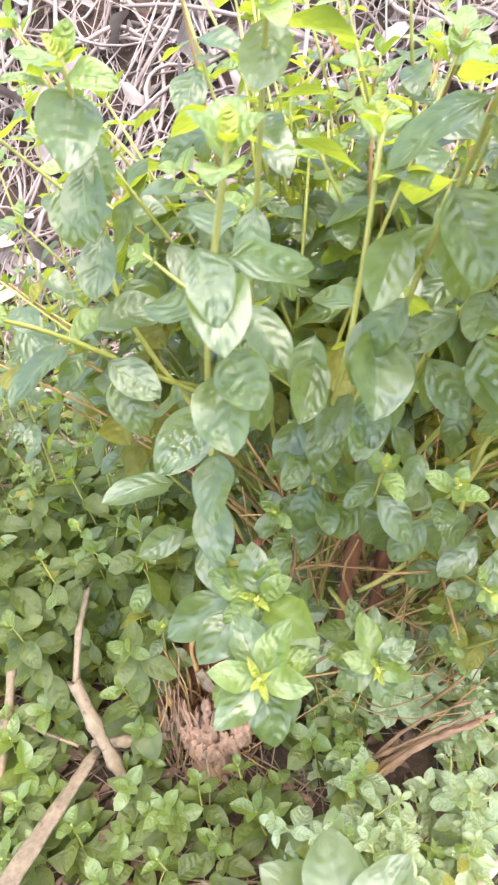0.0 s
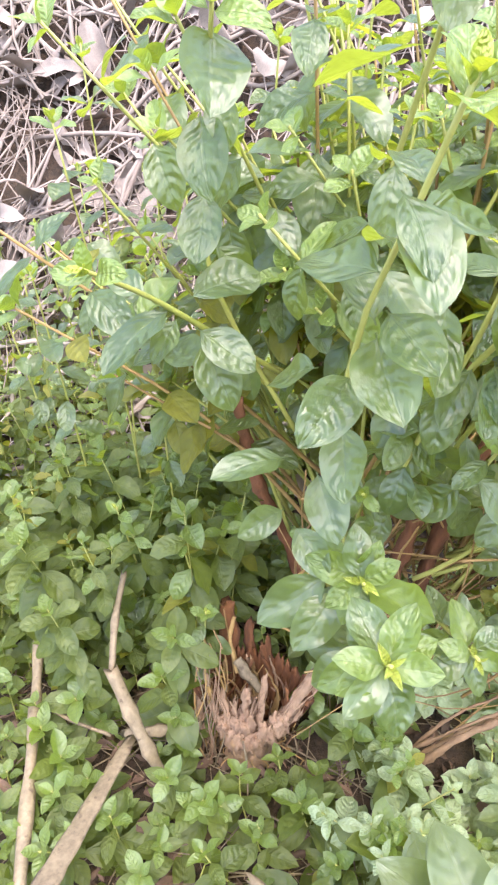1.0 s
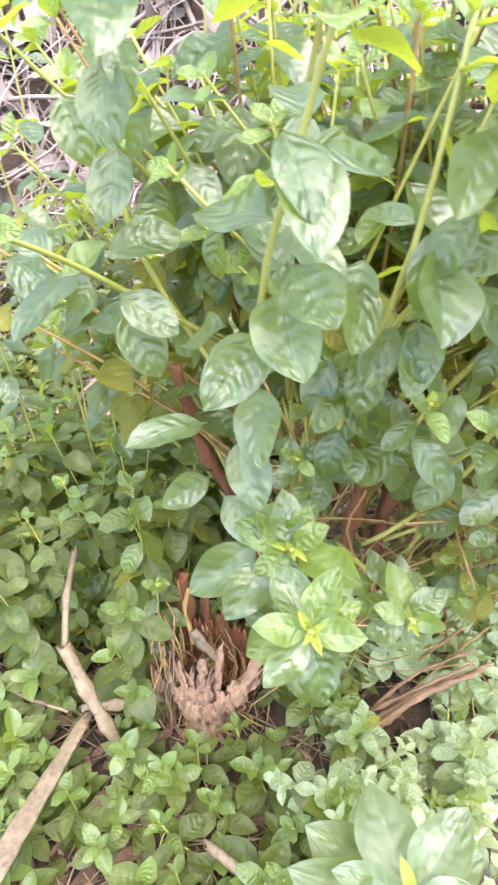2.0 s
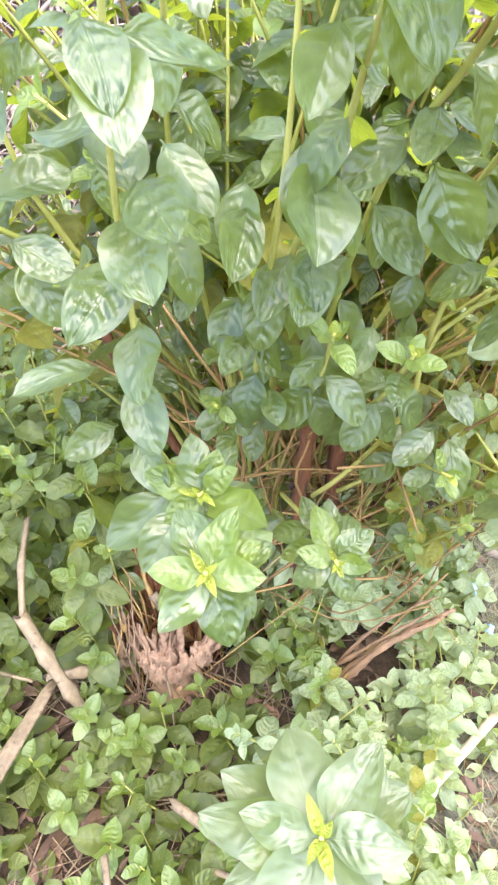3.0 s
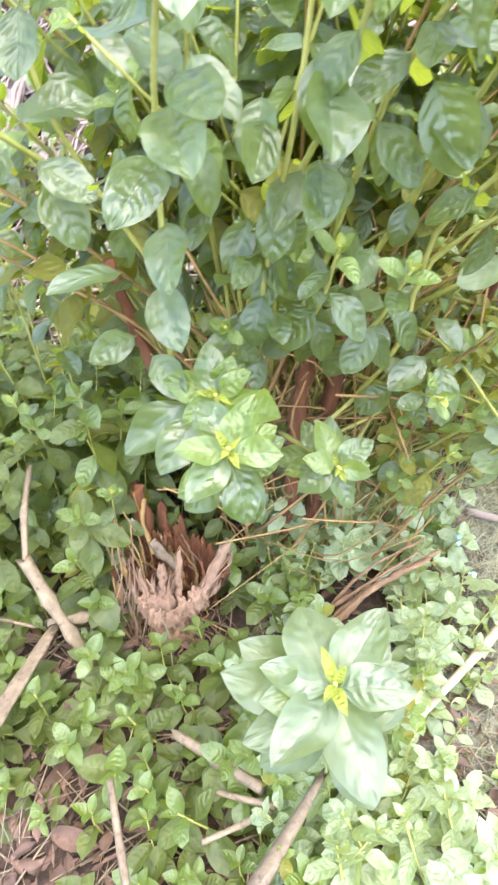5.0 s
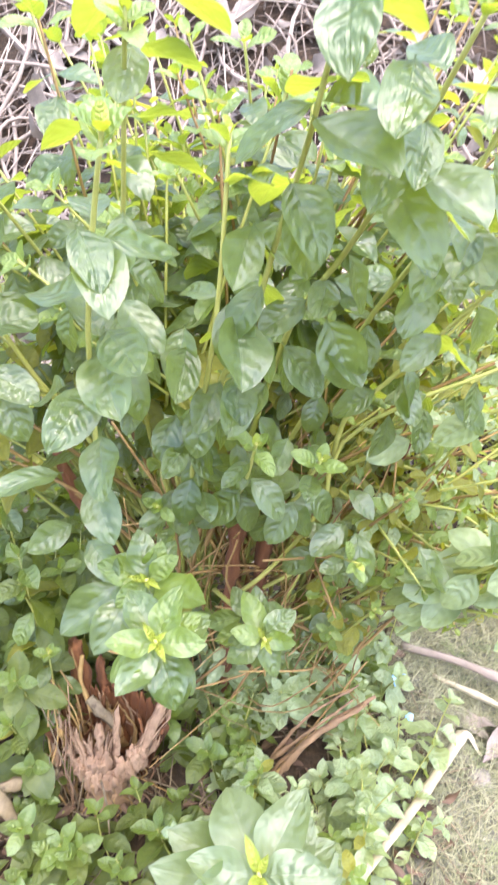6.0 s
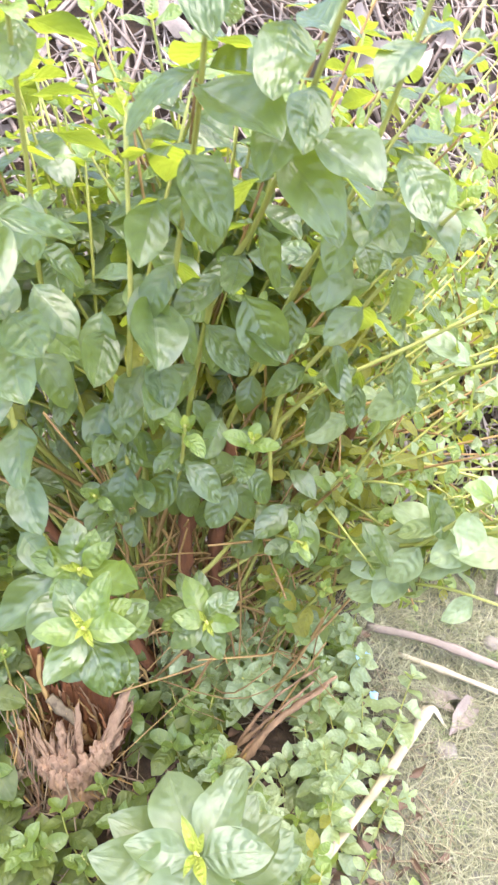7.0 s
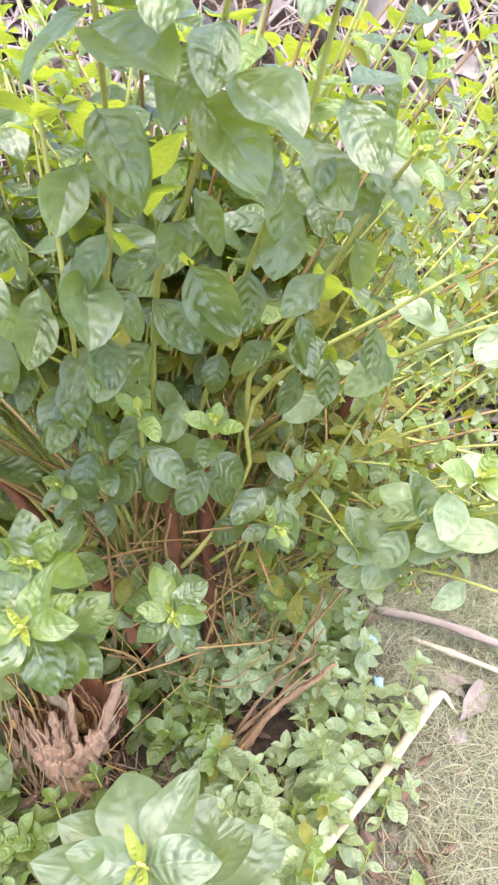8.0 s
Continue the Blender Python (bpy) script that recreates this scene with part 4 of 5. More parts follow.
def build_weeds(seed, kinds, count, area, tall, leaf, leaves, label, group, keep, room):
    """A few plants built leaf by leaf, the others like them, turned and sized anew."""
    rng = random.Random(seed)
    patterns, made = [], []
    for _ in range(count * 200):
        if len(made) == count:
            break
        x, y = rng.uniform(*area[:2]), rng.uniform(*area[2:])
        if not keep(x, y, rng) or any(math.hypot(x - p, y - q) < room for p, q in made):
            continue
        made.append((x, y))
        foot = on_ground(x, y)
        if len(patterns) < kinds:
            f = (len(patterns) + 0.5) / kinds
            patterns.append(weed(seed + len(made), foot, tall[0] + (tall[1] - tall[0]) * f, rng.uniform(*leaf), (rng.uniform(-0.35, 0.35), rng.uniform(-0.5, 0.1)), leaves, label, group))
        else:
            size = rng.uniform(0.75, 1.2)
            copy_thing(rng.choice(patterns), Matrix.Translation(foot) @ pose(0, 0, 0, rng.uniform(-14, 14), rng.uniform(-14, 14), rng.uniform(0, 360)) @ Matrix.Diagonal((size, size, size, 1)))


build_weeds(71, 14, 100, (-0.60, 0.16, 0.07, 0.68), (0.035, 0.13), (0.052, 0.088), LOW_SET, "low green weed with a light young tip on the soil", "green weeds on the soil",
            lambda x, y, r: not (x < -0.24 and y < 0.28) and off_stump(x, y), 0.024)
# The pale leaf set also carries the overbright light on these weeds.
build_weeds(72, 9, 160, (0.06, 0.56, 0.04, 0.90), (0.04, 0.20), (0.048, 0.066), PALE_SET, "pale green leafy weed at the edge of the open ground", "pale weeds by the open ground",
            lambda x, y, r: x < 0.245 + 0.22 * y + r.gauss(0.0, 0.05) and math.hypot(x - 0.22, y - 0.58) > 0.07, 0.020)


build_weeds(73, 12, 30, (-0.60, -0.15, 0.60, 1.05), (0.16, 0.42), (0.066, 0.092), WEED_SET, "knee-high weed with broad oval green leaves", "broad-leaved weeds beside the shrub",
            lambda x, y, r: (x < -0.24 or y > 0.86) and not (-0.40 < x < -0.27 and y < 0.80) and not (x < -0.42 and y < 0.72), 0.045)


# ---- the old torn stump ----
def lump(at, size, seed, rough=0.35):
    """A knotted lump of torn wood with grooves that run upwards."""
    bm = bmesh.new()
    bmesh.ops.create_icosphere(bm, subdivisions=4, radius=1.0)
    for v in bm.verts:
        p = v.co.copy()
        n = 1 + rough * noise.noise(p * 1.6 + Vector((seed, 0, 0))) + 0.8 * rough * noise.noise(Vector((p.x * 7, p.y * 7, p.z * 1.6 + seed))) + 0.22 * rough * noise.noise(Vector((p.x * 17, p.y * 17, p.z * 3 + seed)))
        v.co = Vector(at) + Vector((p.x * size[0], p.y * size[1], p.z * size[2])) * n
    return bm


def torn(low, mid, top, r0, r1, flat, seed, broad=None, ragged=0.8, sides=10, count=18):
    """A torn strand of wood, thickest low down, ridged along its length, with a frayed end."""
    bm = bmesh.new()
    rng = random.Random(seed)
    line = curve_points((low, mid, top), count)
    rings = tube(bm, line, (r0, r1), sides, flat, (), seed, Vector(broad) if broad else None)
    way = (Vector(top) - Vector(mid)).normalized()
    for k, ring in enumerate(rings):
        for j, v in enumerate(ring):
            ridge = noise.noise((j * 1.9 + seed, k * 0.22, 2.0))
            v.co += (v.co - line[k]) * 0.7 * ridge
            v.co += Vector((noise.noise(v.co * 90), noise.noise(v.co * 90 + Vector((7, 0, 0))), noise.noise(v.co * 50 + Vector((0, 7, 0))))) * r0 * 0.5 * ragged
            if k >= count - 4:
                v.co += way * (k - count + 5) / 4 * noise.noise((j * 2.7, seed, 0.5)) * 3.2 * r0 * ragged
    return bm


def build_stump():
    foot = on_ground(-0.125, 0.575)
    thing = root("stump", foot, "torn hollow stump of fibrous pale brown wood with loose roots", "stump")
    rng = random.Random(91)
    z0 = foot.z
    c = Vector((-0.118, 0.587, z0))

    def at(x, y, z):
        return Vector((x, y + 0.012, z0 + z))

    # The knotted foot, in the ground, and the pale lumps torn open above it.
    part("foot", lump(at(-0.128, 0.562, 0.035), (0.042, 0.036, 0.058), 3, 0.4), BRANCH, thing, "brown earthy foot of the stump")
    for k, (x, y, z, w, d, h) in enumerate(((-0.140, 0.545, 0.072, 0.017, 0.014, 0.042), (-0.116, 0.541, 0.068, 0.019, 0.014, 0.036), (-0.096, 0.549, 0.082, 0.018, 0.013, 0.034),
                                            (-0.160, 0.555, 0.086, 0.014, 0.012, 0.036), (-0.128, 0.552, 0.100, 0.018, 0.013, 0.040), (-0.074, 0.559, 0.100, 0.016, 0.011, 0.028))):
        part("lump", lump(at(x, y, z), (w, d, h), 11 + 5 * k, 0.55), STUMP, thing, "pale torn wood")
    # Prongs that fan out from the lumps: each with its own splinters.
    prongs = (((-0.130, 0.552, 0.095), (-0.128, 0.560, 0.135), (-0.126, 0.566, 0.180), 0.0135, 0.006, 0.7),
              ((-0.106, 0.556, 0.100), (-0.102, 0.568, 0.150), (-0.096, 0.584, 0.200), 0.0070, 0.004, 0.8),
              ((-0.085, 0.556, 0.090), (-0.055, 0.572, 0.130), (-0.022, 0.592, 0.195), 0.0150, 0.006, 0.45),
              ((-0.075, 0.560, 0.085), (-0.040, 0.580, 0.115), (-0.014, 0.600, 0.165), 0.0110, 0.004, 0.4),
              ((-0.150, 0.552, 0.090), (-0.160, 0.562, 0.130), (-0.166, 0.570, 0.176), 0.0080, 0.003, 0.6),
              ((-0.166, 0.556, 0.085), (-0.186, 0.572, 0.130), (-0.194, 0.590, 0.190), 0.0075, 0.004, 0.6),
              ((-0.118, 0.558, 0.100), (-0.116, 0.566, 0.125), (-0.112, 0.572, 0.150), 0.0080, 0.003, 0.6),
              ((-0.145, 0.556, 0.095), (-0.148, 0.562, 0.120), (-0.145, 0.570, 0.150), 0.0090, 0.003, 0.6))
    for k, (low, mid, top, r0, r1, flat) in enumerate(prongs):
        low, mid, top = at(*low), at(*mid), at(*top)
        prong = part("prong", torn(low, mid, top, r0, r1, flat, 20 + k, (1, -0.3, 0)), STUMP, thing)
        for j in range(5):
            shift = Vector((rng.uniform(-1.2, 1.2), rng.uniform(-0.6, 0.4), 0)) * r0
            f = rng.uniform(0.35, 0.9)
            tip = low.lerp(top, f + 0.18) + shift * 1.9
            part("splinter", torn(low.lerp(top, f * 0.4) + shift, low.lerp(top, f * 0.8) + shift * 1.2, tip, r0 * rng.uniform(0.18, 0.34), r0 * 0.08, 0.6, 100 + 7 * k + j, None, 0.8, 6, 10), STUMP, prong)
    # The hollow behind: a low torn shell, dark red-brown, open in front.
    bm = bmesh.new()
    count, rows = 80, 9
    skins = []
    for inner in (0, 1):
        grid = []
        for k in range(rows + 1):
            f = k / rows
            line = []
            for s in range(count + 1):
                a = radians(-12 + 204 * s / count)
                rim = 0.15 + 0.05 * noise.noise((s * 0.10, 3.1, 0)) + 0.06 * noise.noise((s * 0.24, 8.2, 0)) + 0.035 * noise.noise((s * 0.9, 2.2, 0))
                r = 0.040 + 0.050 * f ** 0.8 + 0.010 * noise.noise((s * 0.5, f * 1.4, 1)) + 0.007 * noise.noise((s * 1.7, f * 1.5, 5)) - 0.006 * inner
                line.append(bm.verts.new(c + Vector((r * 1.06 * math.cos(a), 0.012 + r * 0.78 * math.sin(a), 0.005 + rim * f))))
            grid.append(line)
        skins.append(grid)
        for k in range(rows):
            for s in range(count):
                quad = (grid[k][s], grid[k][s + 1], grid[k + 1][s + 1], grid[k + 1][s])
                bm.faces.new(quad if not inner else quad[::-1])
    for s in range(count):
        bm.faces.new((skins[0][rows][s], skins[0][rows][s + 1], skins[1][rows][s + 1], skins[1][rows][s]))
    part("back_wall", bm, FIBRE, thing, "dark red-brown fibrous hollow wall")
    # Broad torn sheaths, bent in and out of the hollow, no two alike.
    for i in range(15):
        a = radians(5 + 170 * (i + rng.uniform(-0.4, 0.4)) / 14)
        out = Vector((math.cos(a), 0.75 * math.sin(a), 0))
        side = Vector((-out.y, out.x, 0))
        low = c + out * rng.uniform(0.035, 0.06) + Vector((0, 0.01, rng.uniform(0.03, 0.08)))
        top = low + out * rng.uniform(-0.02, 0.05) + side * rng.uniform(-0.035, 0.035) + Vector((0, 0, rng.uniform(0.06, 0.15)))
        part("sheath", torn(low, low.lerp(top, 0.5) + out * rng.uniform(0.0, 0.02), top, rng.choice((0.006, 0.010, 0.015)), 0.003, rng.uniform(0.12, 0.3), 200 + i, side), (FIBRE, FIBRE, TWIG, BRANCH)[i % 4], thing)
    # The tall slab at the back, a yellowed stem and a flat grey stick in the hollow.
    part("slab", torn(at(-0.158, 0.640, 0.08), at(-0.162, 0.655, 0.17), at(-0.166, 0.676, 0.26), 0.017, 0.013, 0.3, 301, (1, 0, 0), 0.5), FIBRE, thing)
    part("slab", torn(at(-0.128, 0.645, 0.06), at(-0.126, 0.655, 0.14), at(-0.130, 0.670, 0.215), 0.014, 0.008, 0.3, 302, (1, 0, 0), 0.7), FIBRE, thing)
    part("stub", torn(at(-0.152, 0.655, 0.255), at(-0.158, 0.640, 0.215), at(-0.144, 0.612, 0.165), 0.004, 0.0045, 0.7, 303, None, 0.3), TWIG, thing, "yellowish dry stem")
    part("stub", torn(at(-0.146, 0.620, 0.190), at(-0.126, 0.606, 0.168), at(-0.106, 0.594, 0.142), 0.0085, 0.0075, 0.4, 304, (0.4, 0.6, 0.6), 0.3), REED, thing, "flat grey-brown split stick")
    # Fine shreds inside and on the rim.
    for i in range(36):
        a = radians(-10 + 200 * rng.random())
        out = Vector((1.05 * math.cos(a), 0.8 * math.sin(a), 0))
        low = c + out * rng.uniform(0.03, 0.065) + Vector((0, 0.01, rng.uniform(0.02, 0.09)))
        top = low + out * rng.uniform(-0.015, 0.04) + Vector((rng.uniform(-0.04, 0.04), rng.uniform(-0.02, 0.02), rng.uniform(0.03, 0.10)))
        r = rng.choice((0.0010, 0.0016, 0.0026))
        part("strip", torn(low, low.lerp(top, 0.5) + Vector((rng.uniform(-0.012, 0.012), 0, 0.01)), top, r, r * 0.4, 0.5, 400 + i, None, 0.8, 5, 9), (FIBRE, TWIG, STUMP)[i % 3], thing)
    # Loose thin roots: a tall tangle on one side, a mat round the foot.
    for i in range(70):
        tall = i % 2 == 0
        a = rng.uniform(2.6, 3.9) if tall else rng.uniform(2.4, 7.0)
        out = Vector((math.cos(a), 0.8 * math.sin(a), 0))
        low = c + out * rng.uniform(0.05, 0.095)
        low.z = height(low.x, low.y) - 0.003
        top = c + out * (rng.uniform(0.070, 0.092) if tall else rng.uniform(0.035, 0.05)) + Vector((rng.uniform(-0.015, 0.015), rng.uniform(0.02, 0.06) if tall else 0.0, rng.uniform(0.12, 0.27) if tall else rng.uniform(0.03, 0.08)))
        mid = low.lerp(top, 0.5) + out * rng.uniform(-0.015, 0.02) + Vector((rng.uniform(-0.022, 0.022), rng.uniform(-0.01, 0.01), 0))
        bm = bmesh.new()
        r = rng.choice((0.0009, 0.0013, 0.0018, 0.0026 if tall else 0.0015))
        wave = [Vector((rng.uniform(-0.012, 0.012), rng.uniform(-0.008, 0.008), 0)) for _ in range(2)]
        tube(bm, curve_points((low, low.lerp(mid, 0.5) + wave[0], mid, mid.lerp(top, 0.5) + wave[1], top), 14), (r, r * 0.7), 5, seed=i)
        part("root", bm, (TWIG, REED, STUMP)[i % 3], thing)
    part("post", torn(at(-0.204, 0.562, 0.05), at(-0.206, 0.585, 0.13), at(-0.200, 0.612, 0.205), 0.0065, 0.005, 0.7, 305, None, 0.5), STUMP, thing, "knotted pale root standing up")
    bm = bmesh.new()
    tube(bm, curve_points((at(-0.131, 0.531, 0.095), at(-0.122, 0.500, 0.075), at(-0.118, 0.455, 0.025)), 8), (0.002, 0.0014), 5)
    part("fibre", bm, REED, thing, "pale hanging fibre")


build_stump()


# ---- dry sticks, stalks and litter on the ground ----
def stick(name, ctrl, r0, r1, material, label, category="stick", flat=1.0, sides=8, knots=(), group="", seed=0, split=0.0, broad=None):
    """A dry stalk with uneven sides, swollen joints and a torn end."""
    bm = bmesh.new()
    line = curve_points(ctrl, 18)
    rings = tube(bm, line, (r0, r1), sides, flat, knots, seed, Vector(broad) if broad else None)
    rng = random.Random(seed)
    for ring in (rings[0], rings[-1]):
        axis = (line[-1] - line[0]).normalized() * (1 if ring is rings[-1] else -1)
        for v in ring:
            v.co += axis * rng.uniform(0, 1.6 + split) * max(r0, r1)
    return tagged(new(name, mesh_of(name, bm, material)), label, category, group)


stick("dry_reed", ((-0.318, 0.525, 0.100), (-0.348, 0.404, 0.130), (-0.378, 0.285, 0.160)), 0.011, 0.021, REED, "broad flat dry reed blade lying on weeds", "reed", 0.2, 10, seed=1, broad=(1, 0.3, 0.1))
stick("dry_reed", ((-0.336, 0.573, 0.220), (-0.298, 0.531, 0.140), (-0.254, 0.492, 0.050)), 0.011, 0.009, REED, "bent brown dry reed stalk leaning on the ground", "reed", 0.7, 8, (0.35, 0.7), seed=2)
stick("dry_reed", ((-0.337, 0.70, 0.31), (-0.343, 0.64, 0.27), (-0.342, 0.585, 0.22)), 0.006, 0.007, REED, "pale upper piece of the broken reed", "reed", 0.8, 8, (0.5,), seed=3)
stick("dry_reed", ((-0.324, 0.547, 0.090), (-0.271, 0.557, 0.090), (-0.210, 0.569, 0.090)), 0.009, 0.008, REED, "short flat piece of dry reed beside the stump", "reed", 0.5, 8, (0.5,), seed=4)
stick("dry_stalk", ((-0.541, 0.807, 0.180), (-0.513, 0.690, 0.140), (-0.490, 0.587, 0.110), (-0.453, 0.439, 0.110), (-0.421, 0.295, 0.100)), 0.008, 0.011, REED, "long brown jointed dry stalk lying over weeds", "stalk", 0.85, 8, (0.3, 0.55, 0.8), seed=5)
stick("dry_stalk", ((-0.488, 0.587, 0.110), (-0.424, 0.561, 0.100), (-0.356, 0.545, 0.090)), 0.0035, 0.003, REED, "thin pale straw lying across the stalks", "stalk", seed=6)
stick("dry_stalk", ((-0.191, 0.279, 0.100), (-0.174, 0.217, 0.100), (-0.152, 0.139, 0.100)), 0.005, 0.006, REED, "pale dry stalk lying among weeds", "stalk", seed=7)
stick("dry_stalk", ((-0.102, 0.349, 0.080), (-0.042, 0.305, 0.090), (0.015, 0.263, 0.100)), 0.007, 0.009, REED, "grey-brown dry stalk lying among weeds", "stalk", seed=8, knots=(0.5,))
stick("dry_stalk", ((0.093, 0.246, 0.150), (0.058, 0.199, 0.150), (0.008, 0.135, 0.150)), 0.007, 0.014, REED, "thick fibrous brown dry stalk lying on weeds", "stalk", 0.6, 8, seed=9)
stick("dry_stalk", ((-0.058, 0.200, 0.100), (-0.015, 0.215, 0.100), (0.023, 0.231, 0.100)), 0.004, 0.005, REED, "short pale dry stalk lying among weeds", "stalk", seed=10)
stick("dry_stalk", ((-0.047, 0.264, 0.090), (-0.009, 0.249, 0.100), (0.032, 0.238, 0.100)), 0.004, 0.005, REED, "short brown dry stalk lying among weeds", "stalk", seed=11)


def build_brown_branch():
    thing = root("fallen_branch", on_ground(0.135, 0.54), "thick brown rough-barked broken branch leaning under the shrub", "branch")
    rng = random.Random(29)
    for k in range(6):
        low = Vector((0.135 + rng.uniform(-0.02, 0.03), 0.535 + rng.uniform(-0.01, 0.05), 0.01 + 0.02 * (k > 1)))
        top = Vector((0.285 + rng.uniform(-0.05, 0.05), 0.585 + rng.uniform(-0.03, 0.05), 0.19 + rng.uniform(-0.09, 0.06)))
        r = (0.0085, 0.006, 0.005, 0.004, 0.003, 0.0025, 0.002, 0.002, 0.0015)[k]
        bm = bmesh.new()
        tube(bm, curve_points((low, low.lerp(top, 0.5) + Vector((rng.uniform(-0.04, 0.04), rng.uniform(-0.03, 0.03), rng.uniform(-0.03, 0.03))), top), 22), (r, r * 0.5), 10, 0.8, (rng.uniform(0.2, 0.5), rng.uniform(0.6, 0.9)), seed=k * 7)
        for v in bm.verts:
            v.co += Vector((noise.noise(v.co * 120), noise.noise(v.co * 120 + Vector((9, 0, 0))), noise.noise(v.co * 70 + Vector((0, 9, 0))))) * r * 0.5
        part("limb", bm, BRANCH if k < 4 else TWIG, thing)


build_brown_branch()


def lay(x, y, up):
    return on_ground(x, y, up)


stick("pale_stick", (lay(0.555, 0.645, 0.03), lay(0.50, 0.585, 0.05), lay(0.40, 0.485, 0.07), lay(0.27, 0.365, 0.085)), 0.0125, 0.0060, PALE, "whitish peeled dry stalk with a hooked end", "stick", 0.5, 10, seed=12, broad=(0.7, -0.7, 0))
stick("pale_stick", (lay(0.545, 0.634, 0.032), lay(0.566, 0.640, 0.036), lay(0.584, 0.618, 0.012)), 0.010, 0.003, PALE, "curled whitish hook of peeled stalk", "stick", 0.28, 8, seed=13)
stick("dry_stick", (lay(0.56, 0.80, 0.02), lay(0.65, 0.72, 0.03), lay(0.86, 0.56, 0.02)), 0.006, 0.006, PALE, "straight beige dry stick on dry grass", "stick", 0.8, 8, (0.4,), seed=14)
stick("dry_stick", (lay(0.52, 0.88, 0.03), lay(0.64, 0.80, 0.05), lay(0.86, 0.62, 0.03)), 0.009, 0.007, STRAW, "weathered flat greyish brown stick on dry grass", "stick", 0.45, 8, (0.6,), seed=15)


def clod(x, y, size, seed, material, label):
    bm = bmesh.new()
    bmesh.ops.create_icosphere(bm, subdivisions=3, radius=1.0)
    for v in bm.verts:
        n = 1 + 0.35 * noise.noise(v.co * 1.7 + Vector((seed, 0, 0))) + 0.15 * noise.noise(v.co * 5 + Vector((seed, 0, 0)))
        v.co = Vector((v.co.x * size * n, v.co.y * size * 0.75 * n, max(v.co.z * size * 0.55 * n, -size * 0.3)))
    ob = tagged(new("clod", mesh_of("clod", bm, material)), label, "clod")
    ob.location = on_ground(x, y, size * 0.25)


for spot, turn, size in (((0.585, 0.60), 0.6, 0.125), ((0.62, 0.645), 2.3, 0.12), ((0.45, 0.63), 4.0, 0.07), ((0.60, 0.72), 5.2, 0.08)):
    fallen = tagged(new("dead_leaf", DEAD_LEAVES[4 + int(turn) % 4]), "pinkish grey crumpled dead leaf on dry grass", "dead leaf", "dead leaves on the grass")
    fallen.matrix_basis = placed(on_ground(*spot, 0.012), Vector((math.cos(turn), math.sin(turn), 0.15)), Vector((0.1, -0.3, 1)), size)
clod(0.56, 0.57, 0.028, 9, GREYROCK, "small grey lump of dry earth on grass")
clod(0.78, 0.80, 0.026, 14, GREYROCK, "grey lump of dry earth beyond a stick")


def scrap(x, y, up, size, turn, seed):
    """A crumpled scrap of thin plastic."""
    bm = bmesh.new()
    bmesh.ops.create_grid(bm, x_segments=6, y_segments=5, size=1.0)
    for v in bm.verts:
        p = v.co.copy()
        v.co = Vector((p.x * size, p.y * size * 0.6, size * 0.5 * noise.noise((p.x * 1.6 + seed, p.y * 1.6, 0)) + size * 0.12 * noise.noise((p.x * 5, p.y * 5 + seed, 1))))
    bmesh.ops.solidify(bm, geom=bm.faces[:], thickness=0.0012)
    ob = tagged(new("plastic_scrap", mesh_of("plastic_scrap", bm, BLUE)), "crumpled light blue plastic scrap among weeds", "litter", "plastic scraps")
    ob.matrix_basis = Matrix.Translation(on_ground(x, y, up)) @ pose(0, 0, 0, 20, 10, turn)


scrap(0.44, 0.73, 0.08, 0.018, 30, 2)
scrap(0.43, 0.63, 0.08, 0.014, 80, 7)


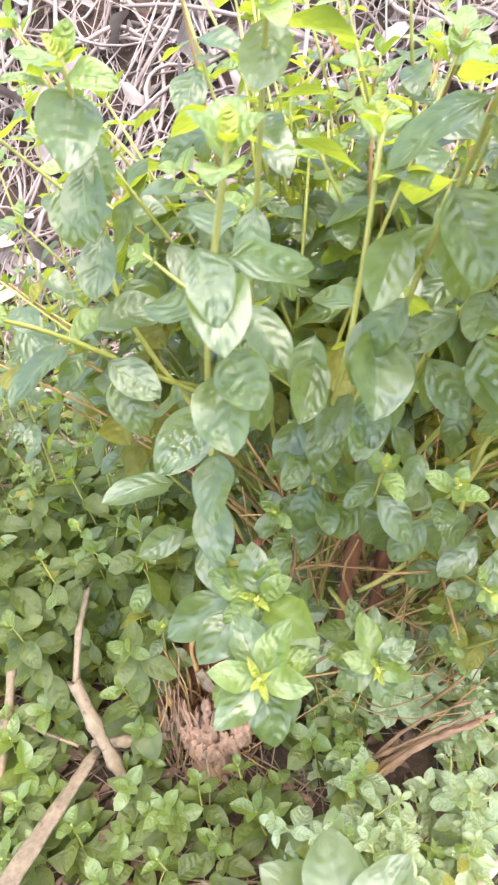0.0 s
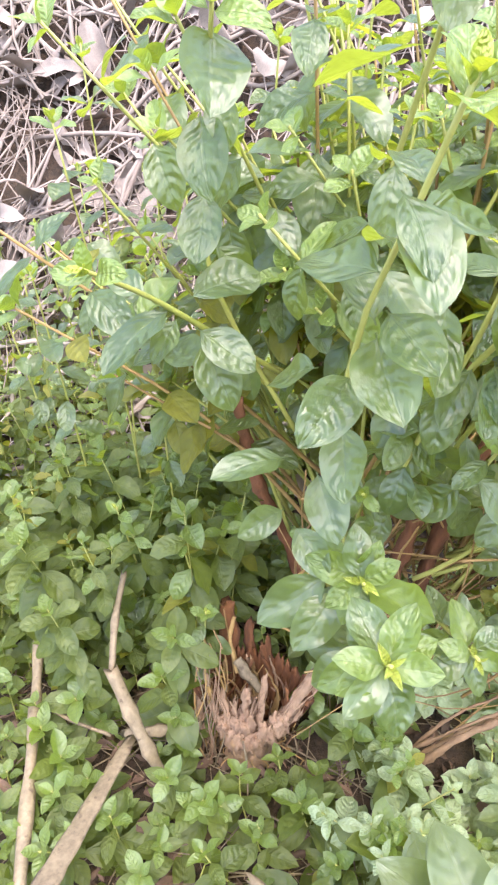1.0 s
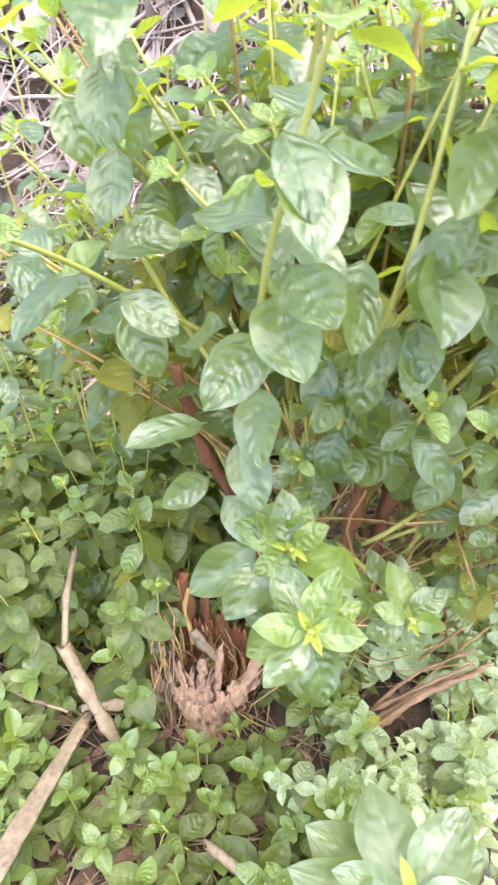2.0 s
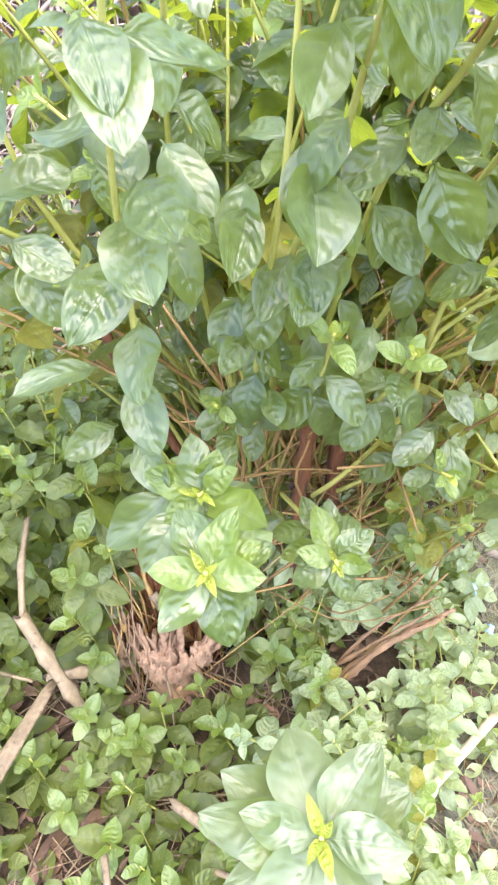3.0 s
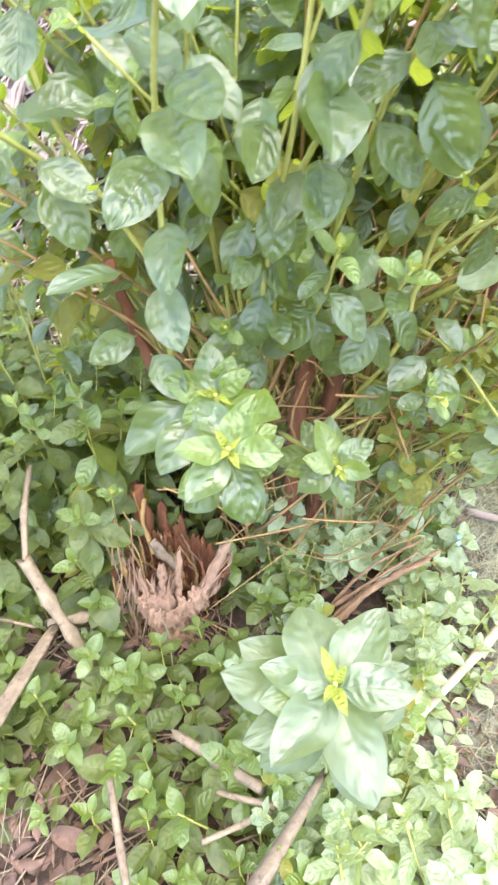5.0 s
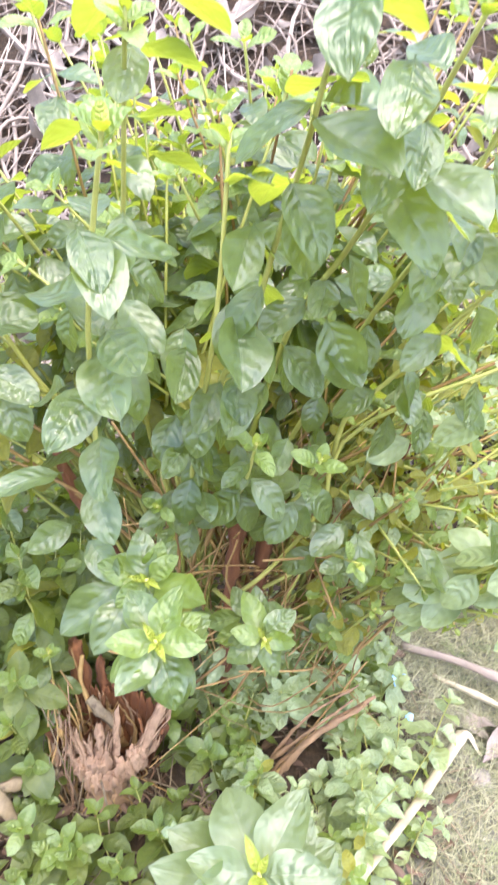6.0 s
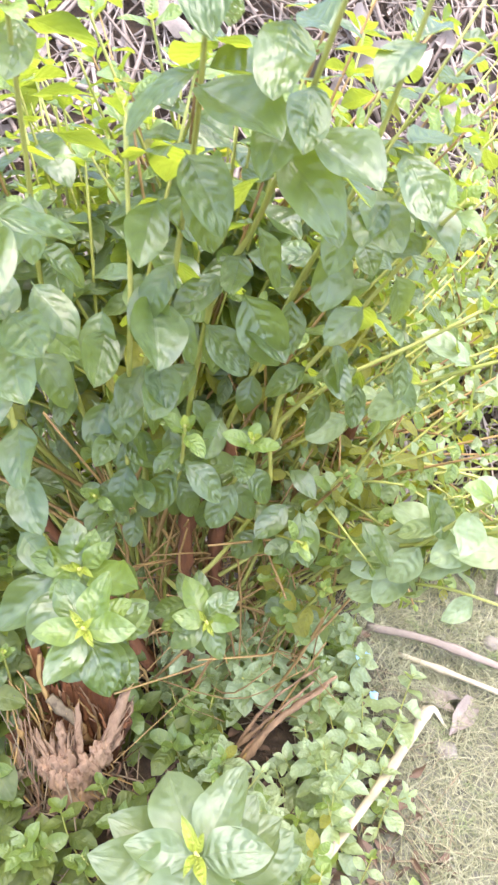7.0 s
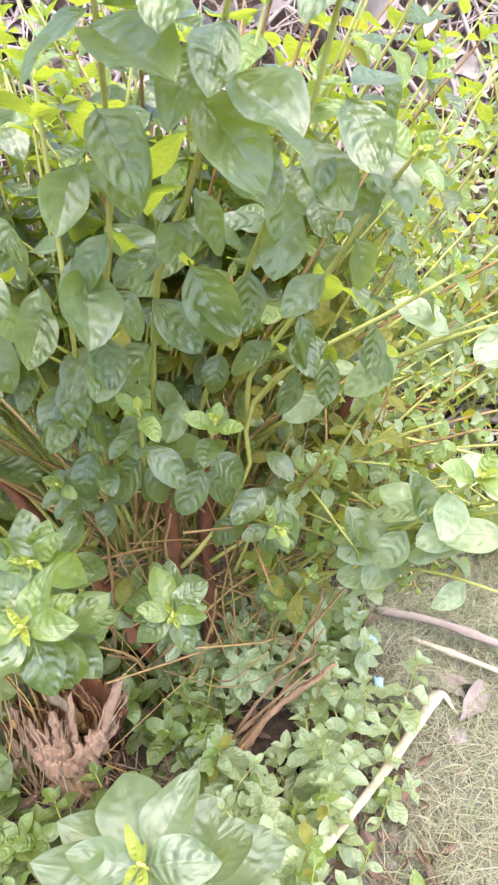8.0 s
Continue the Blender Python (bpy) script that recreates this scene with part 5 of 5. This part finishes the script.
def build_dead_leaves():
    rng = random.Random(55)
    for i in range(30):
        x, y = (rng.uniform(-0.52, -0.18), rng.uniform(0.08, 0.42)) if i % 4 else (rng.uniform(-0.3, 0.3), rng.uniform(0.1, 0.5))
        ob = tagged(new("dead_leaf", rng.choice(DEAD_LEAVES[:4])), "curled brown dead leaf lying on the soil", "dead leaf", "dead leaves on the soil")
        ob.matrix_basis = placed(on_ground(x, y, rng.uniform(0.004, 0.018)), Vector((rng.uniform(-1, 1), rng.uniform(-1, 1), 0.1)), Vector((rng.uniform(-0.5, 0.5), rng.uniform(-0.5, 0.5), 1)), rng.uniform(0.045, 0.085))
    for i in range(46):
        x, y = rng.uniform(-1.3, 1.0), rng.uniform(1.4, 2.6)
        ob = tagged(new("dead_leaf", DEAD_LEAVES[rng.randrange(4, 8)]), "large greyish curled dead leaf on dry stalks", "dead leaf", "large dead leaves on the bank")
        ob.matrix_basis = placed(on_ground(x, y, rng.uniform(0.03, 0.09)), Vector((rng.uniform(-1, 1), rng.uniform(-1, 0.3), rng.uniform(-0.2, 0.5))), Vector((rng.uniform(-0.4, 0.4), -0.8, 0.8)), rng.uniform(0.12, 0.22))
    pile = Pile()
    for i in range(260):
        x, y = rng.uniform(-0.56, -0.20), rng.uniform(0.04, 0.36)
        pile.put(rng.choice(WITHERED), placed(on_ground(x, y, rng.uniform(0.004, 0.02)), Vector((rng.uniform(-1, 1), rng.uniform(-1, 1), rng.uniform(-0.2, 0.3))), Vector((rng.uniform(-0.9, 0.9), rng.uniform(-0.9, 0.9), 1)), rng.uniform(0.012, 0.042)))
    for i in range(1700):
        x, y = rng.uniform(-0.8, 0.5), rng.uniform(0.0, 0.9)
        if x > 0.45 and rng.random() < 0.6:
            continue
        pile.put(rng.choice(WITHERED), placed(on_ground(x, y, rng.uniform(0.003, 0.02)), Vector((rng.uniform(-1, 1), rng.uniform(-1, 1), rng.uniform(-0.2, 0.3))), Vector((rng.uniform(-0.8, 0.8), rng.uniform(-0.8, 0.8), 1)), rng.uniform(0.015, 0.05)))
    tagged(new("leaf_litter", pile.mesh("leaf_litter", DEAD)), "brown broken leaf litter on dark soil", "leaf litter", kind="stuff")
    bm = bmesh.new()
    for i in range(700):
        x, y = rng.uniform(-0.8, 0.5), rng.uniform(0.05, 1.0)
        a, r = rng.uniform(0, math.pi), rng.uniform(0.03, 0.11)
        ends = [on_ground(x + s * r * math.cos(a), y + s * r * math.sin(a), rng.uniform(0.005, 0.03)) for s in (-1, 0, 1)]
        w = rng.choice((0.0007, 0.001, 0.0016))
        tube(bm, curve_points(ends, 5), (w, w), 4)
    tagged(new("straw_litter", mesh_of("straw_litter", bm, REED)), "thin dry straws scattered on the soil", "straw", kind="stuff")


build_dead_leaves()


def build_dry_grass():
    """Matted thin dry grass on the open ground."""
    rng = random.Random(77)
    pts, faces = [], []
    for i in range(24000):
        x, y = rng.uniform(0.30, 1.35), rng.uniform(0.0, 1.15)
        if x < 0.27 + 0.2 * y + rng.uniform(-0.05, 0.10):
            continue
        p = on_ground(x, y, 0.001)
        a, reach, up = rng.uniform(0, math.tau), rng.uniform(0.03, 0.09), rng.uniform(0.002, 0.028)
        way, across = Vector((math.cos(a), math.sin(a), 0)), Vector((-math.sin(a), math.cos(a), 0)) * rng.uniform(0.0004, 0.0010)
        bend = Vector((-math.sin(a), math.cos(a), 0)) * rng.uniform(-0.02, 0.02)
        k = len(pts)
        for f, lift in ((0, 0.0), (0.35, 0.8), (0.7, 1.0), (1, 0.55)):
            c = p + way * reach * f + bend * f * f + Vector((0, 0, up * lift))
            thin = 1 - 0.7 * f
            pts += [c - across * thin, c + across * thin + Vector((0, 0, 0.0004))]
        faces += [(k, k + 1, k + 3, k + 2), (k + 2, k + 3, k + 5, k + 4), (k + 4, k + 5, k + 7, k + 6)]
    me = bpy.data.meshes.new("dry_grass")
    me.from_pydata(pts, [], faces)
    me.materials.append(GRASS)
    tagged(new("dry_grass", me), "matted pale dry grass on the open ground", "dry grass", kind="stuff")


build_dry_grass()
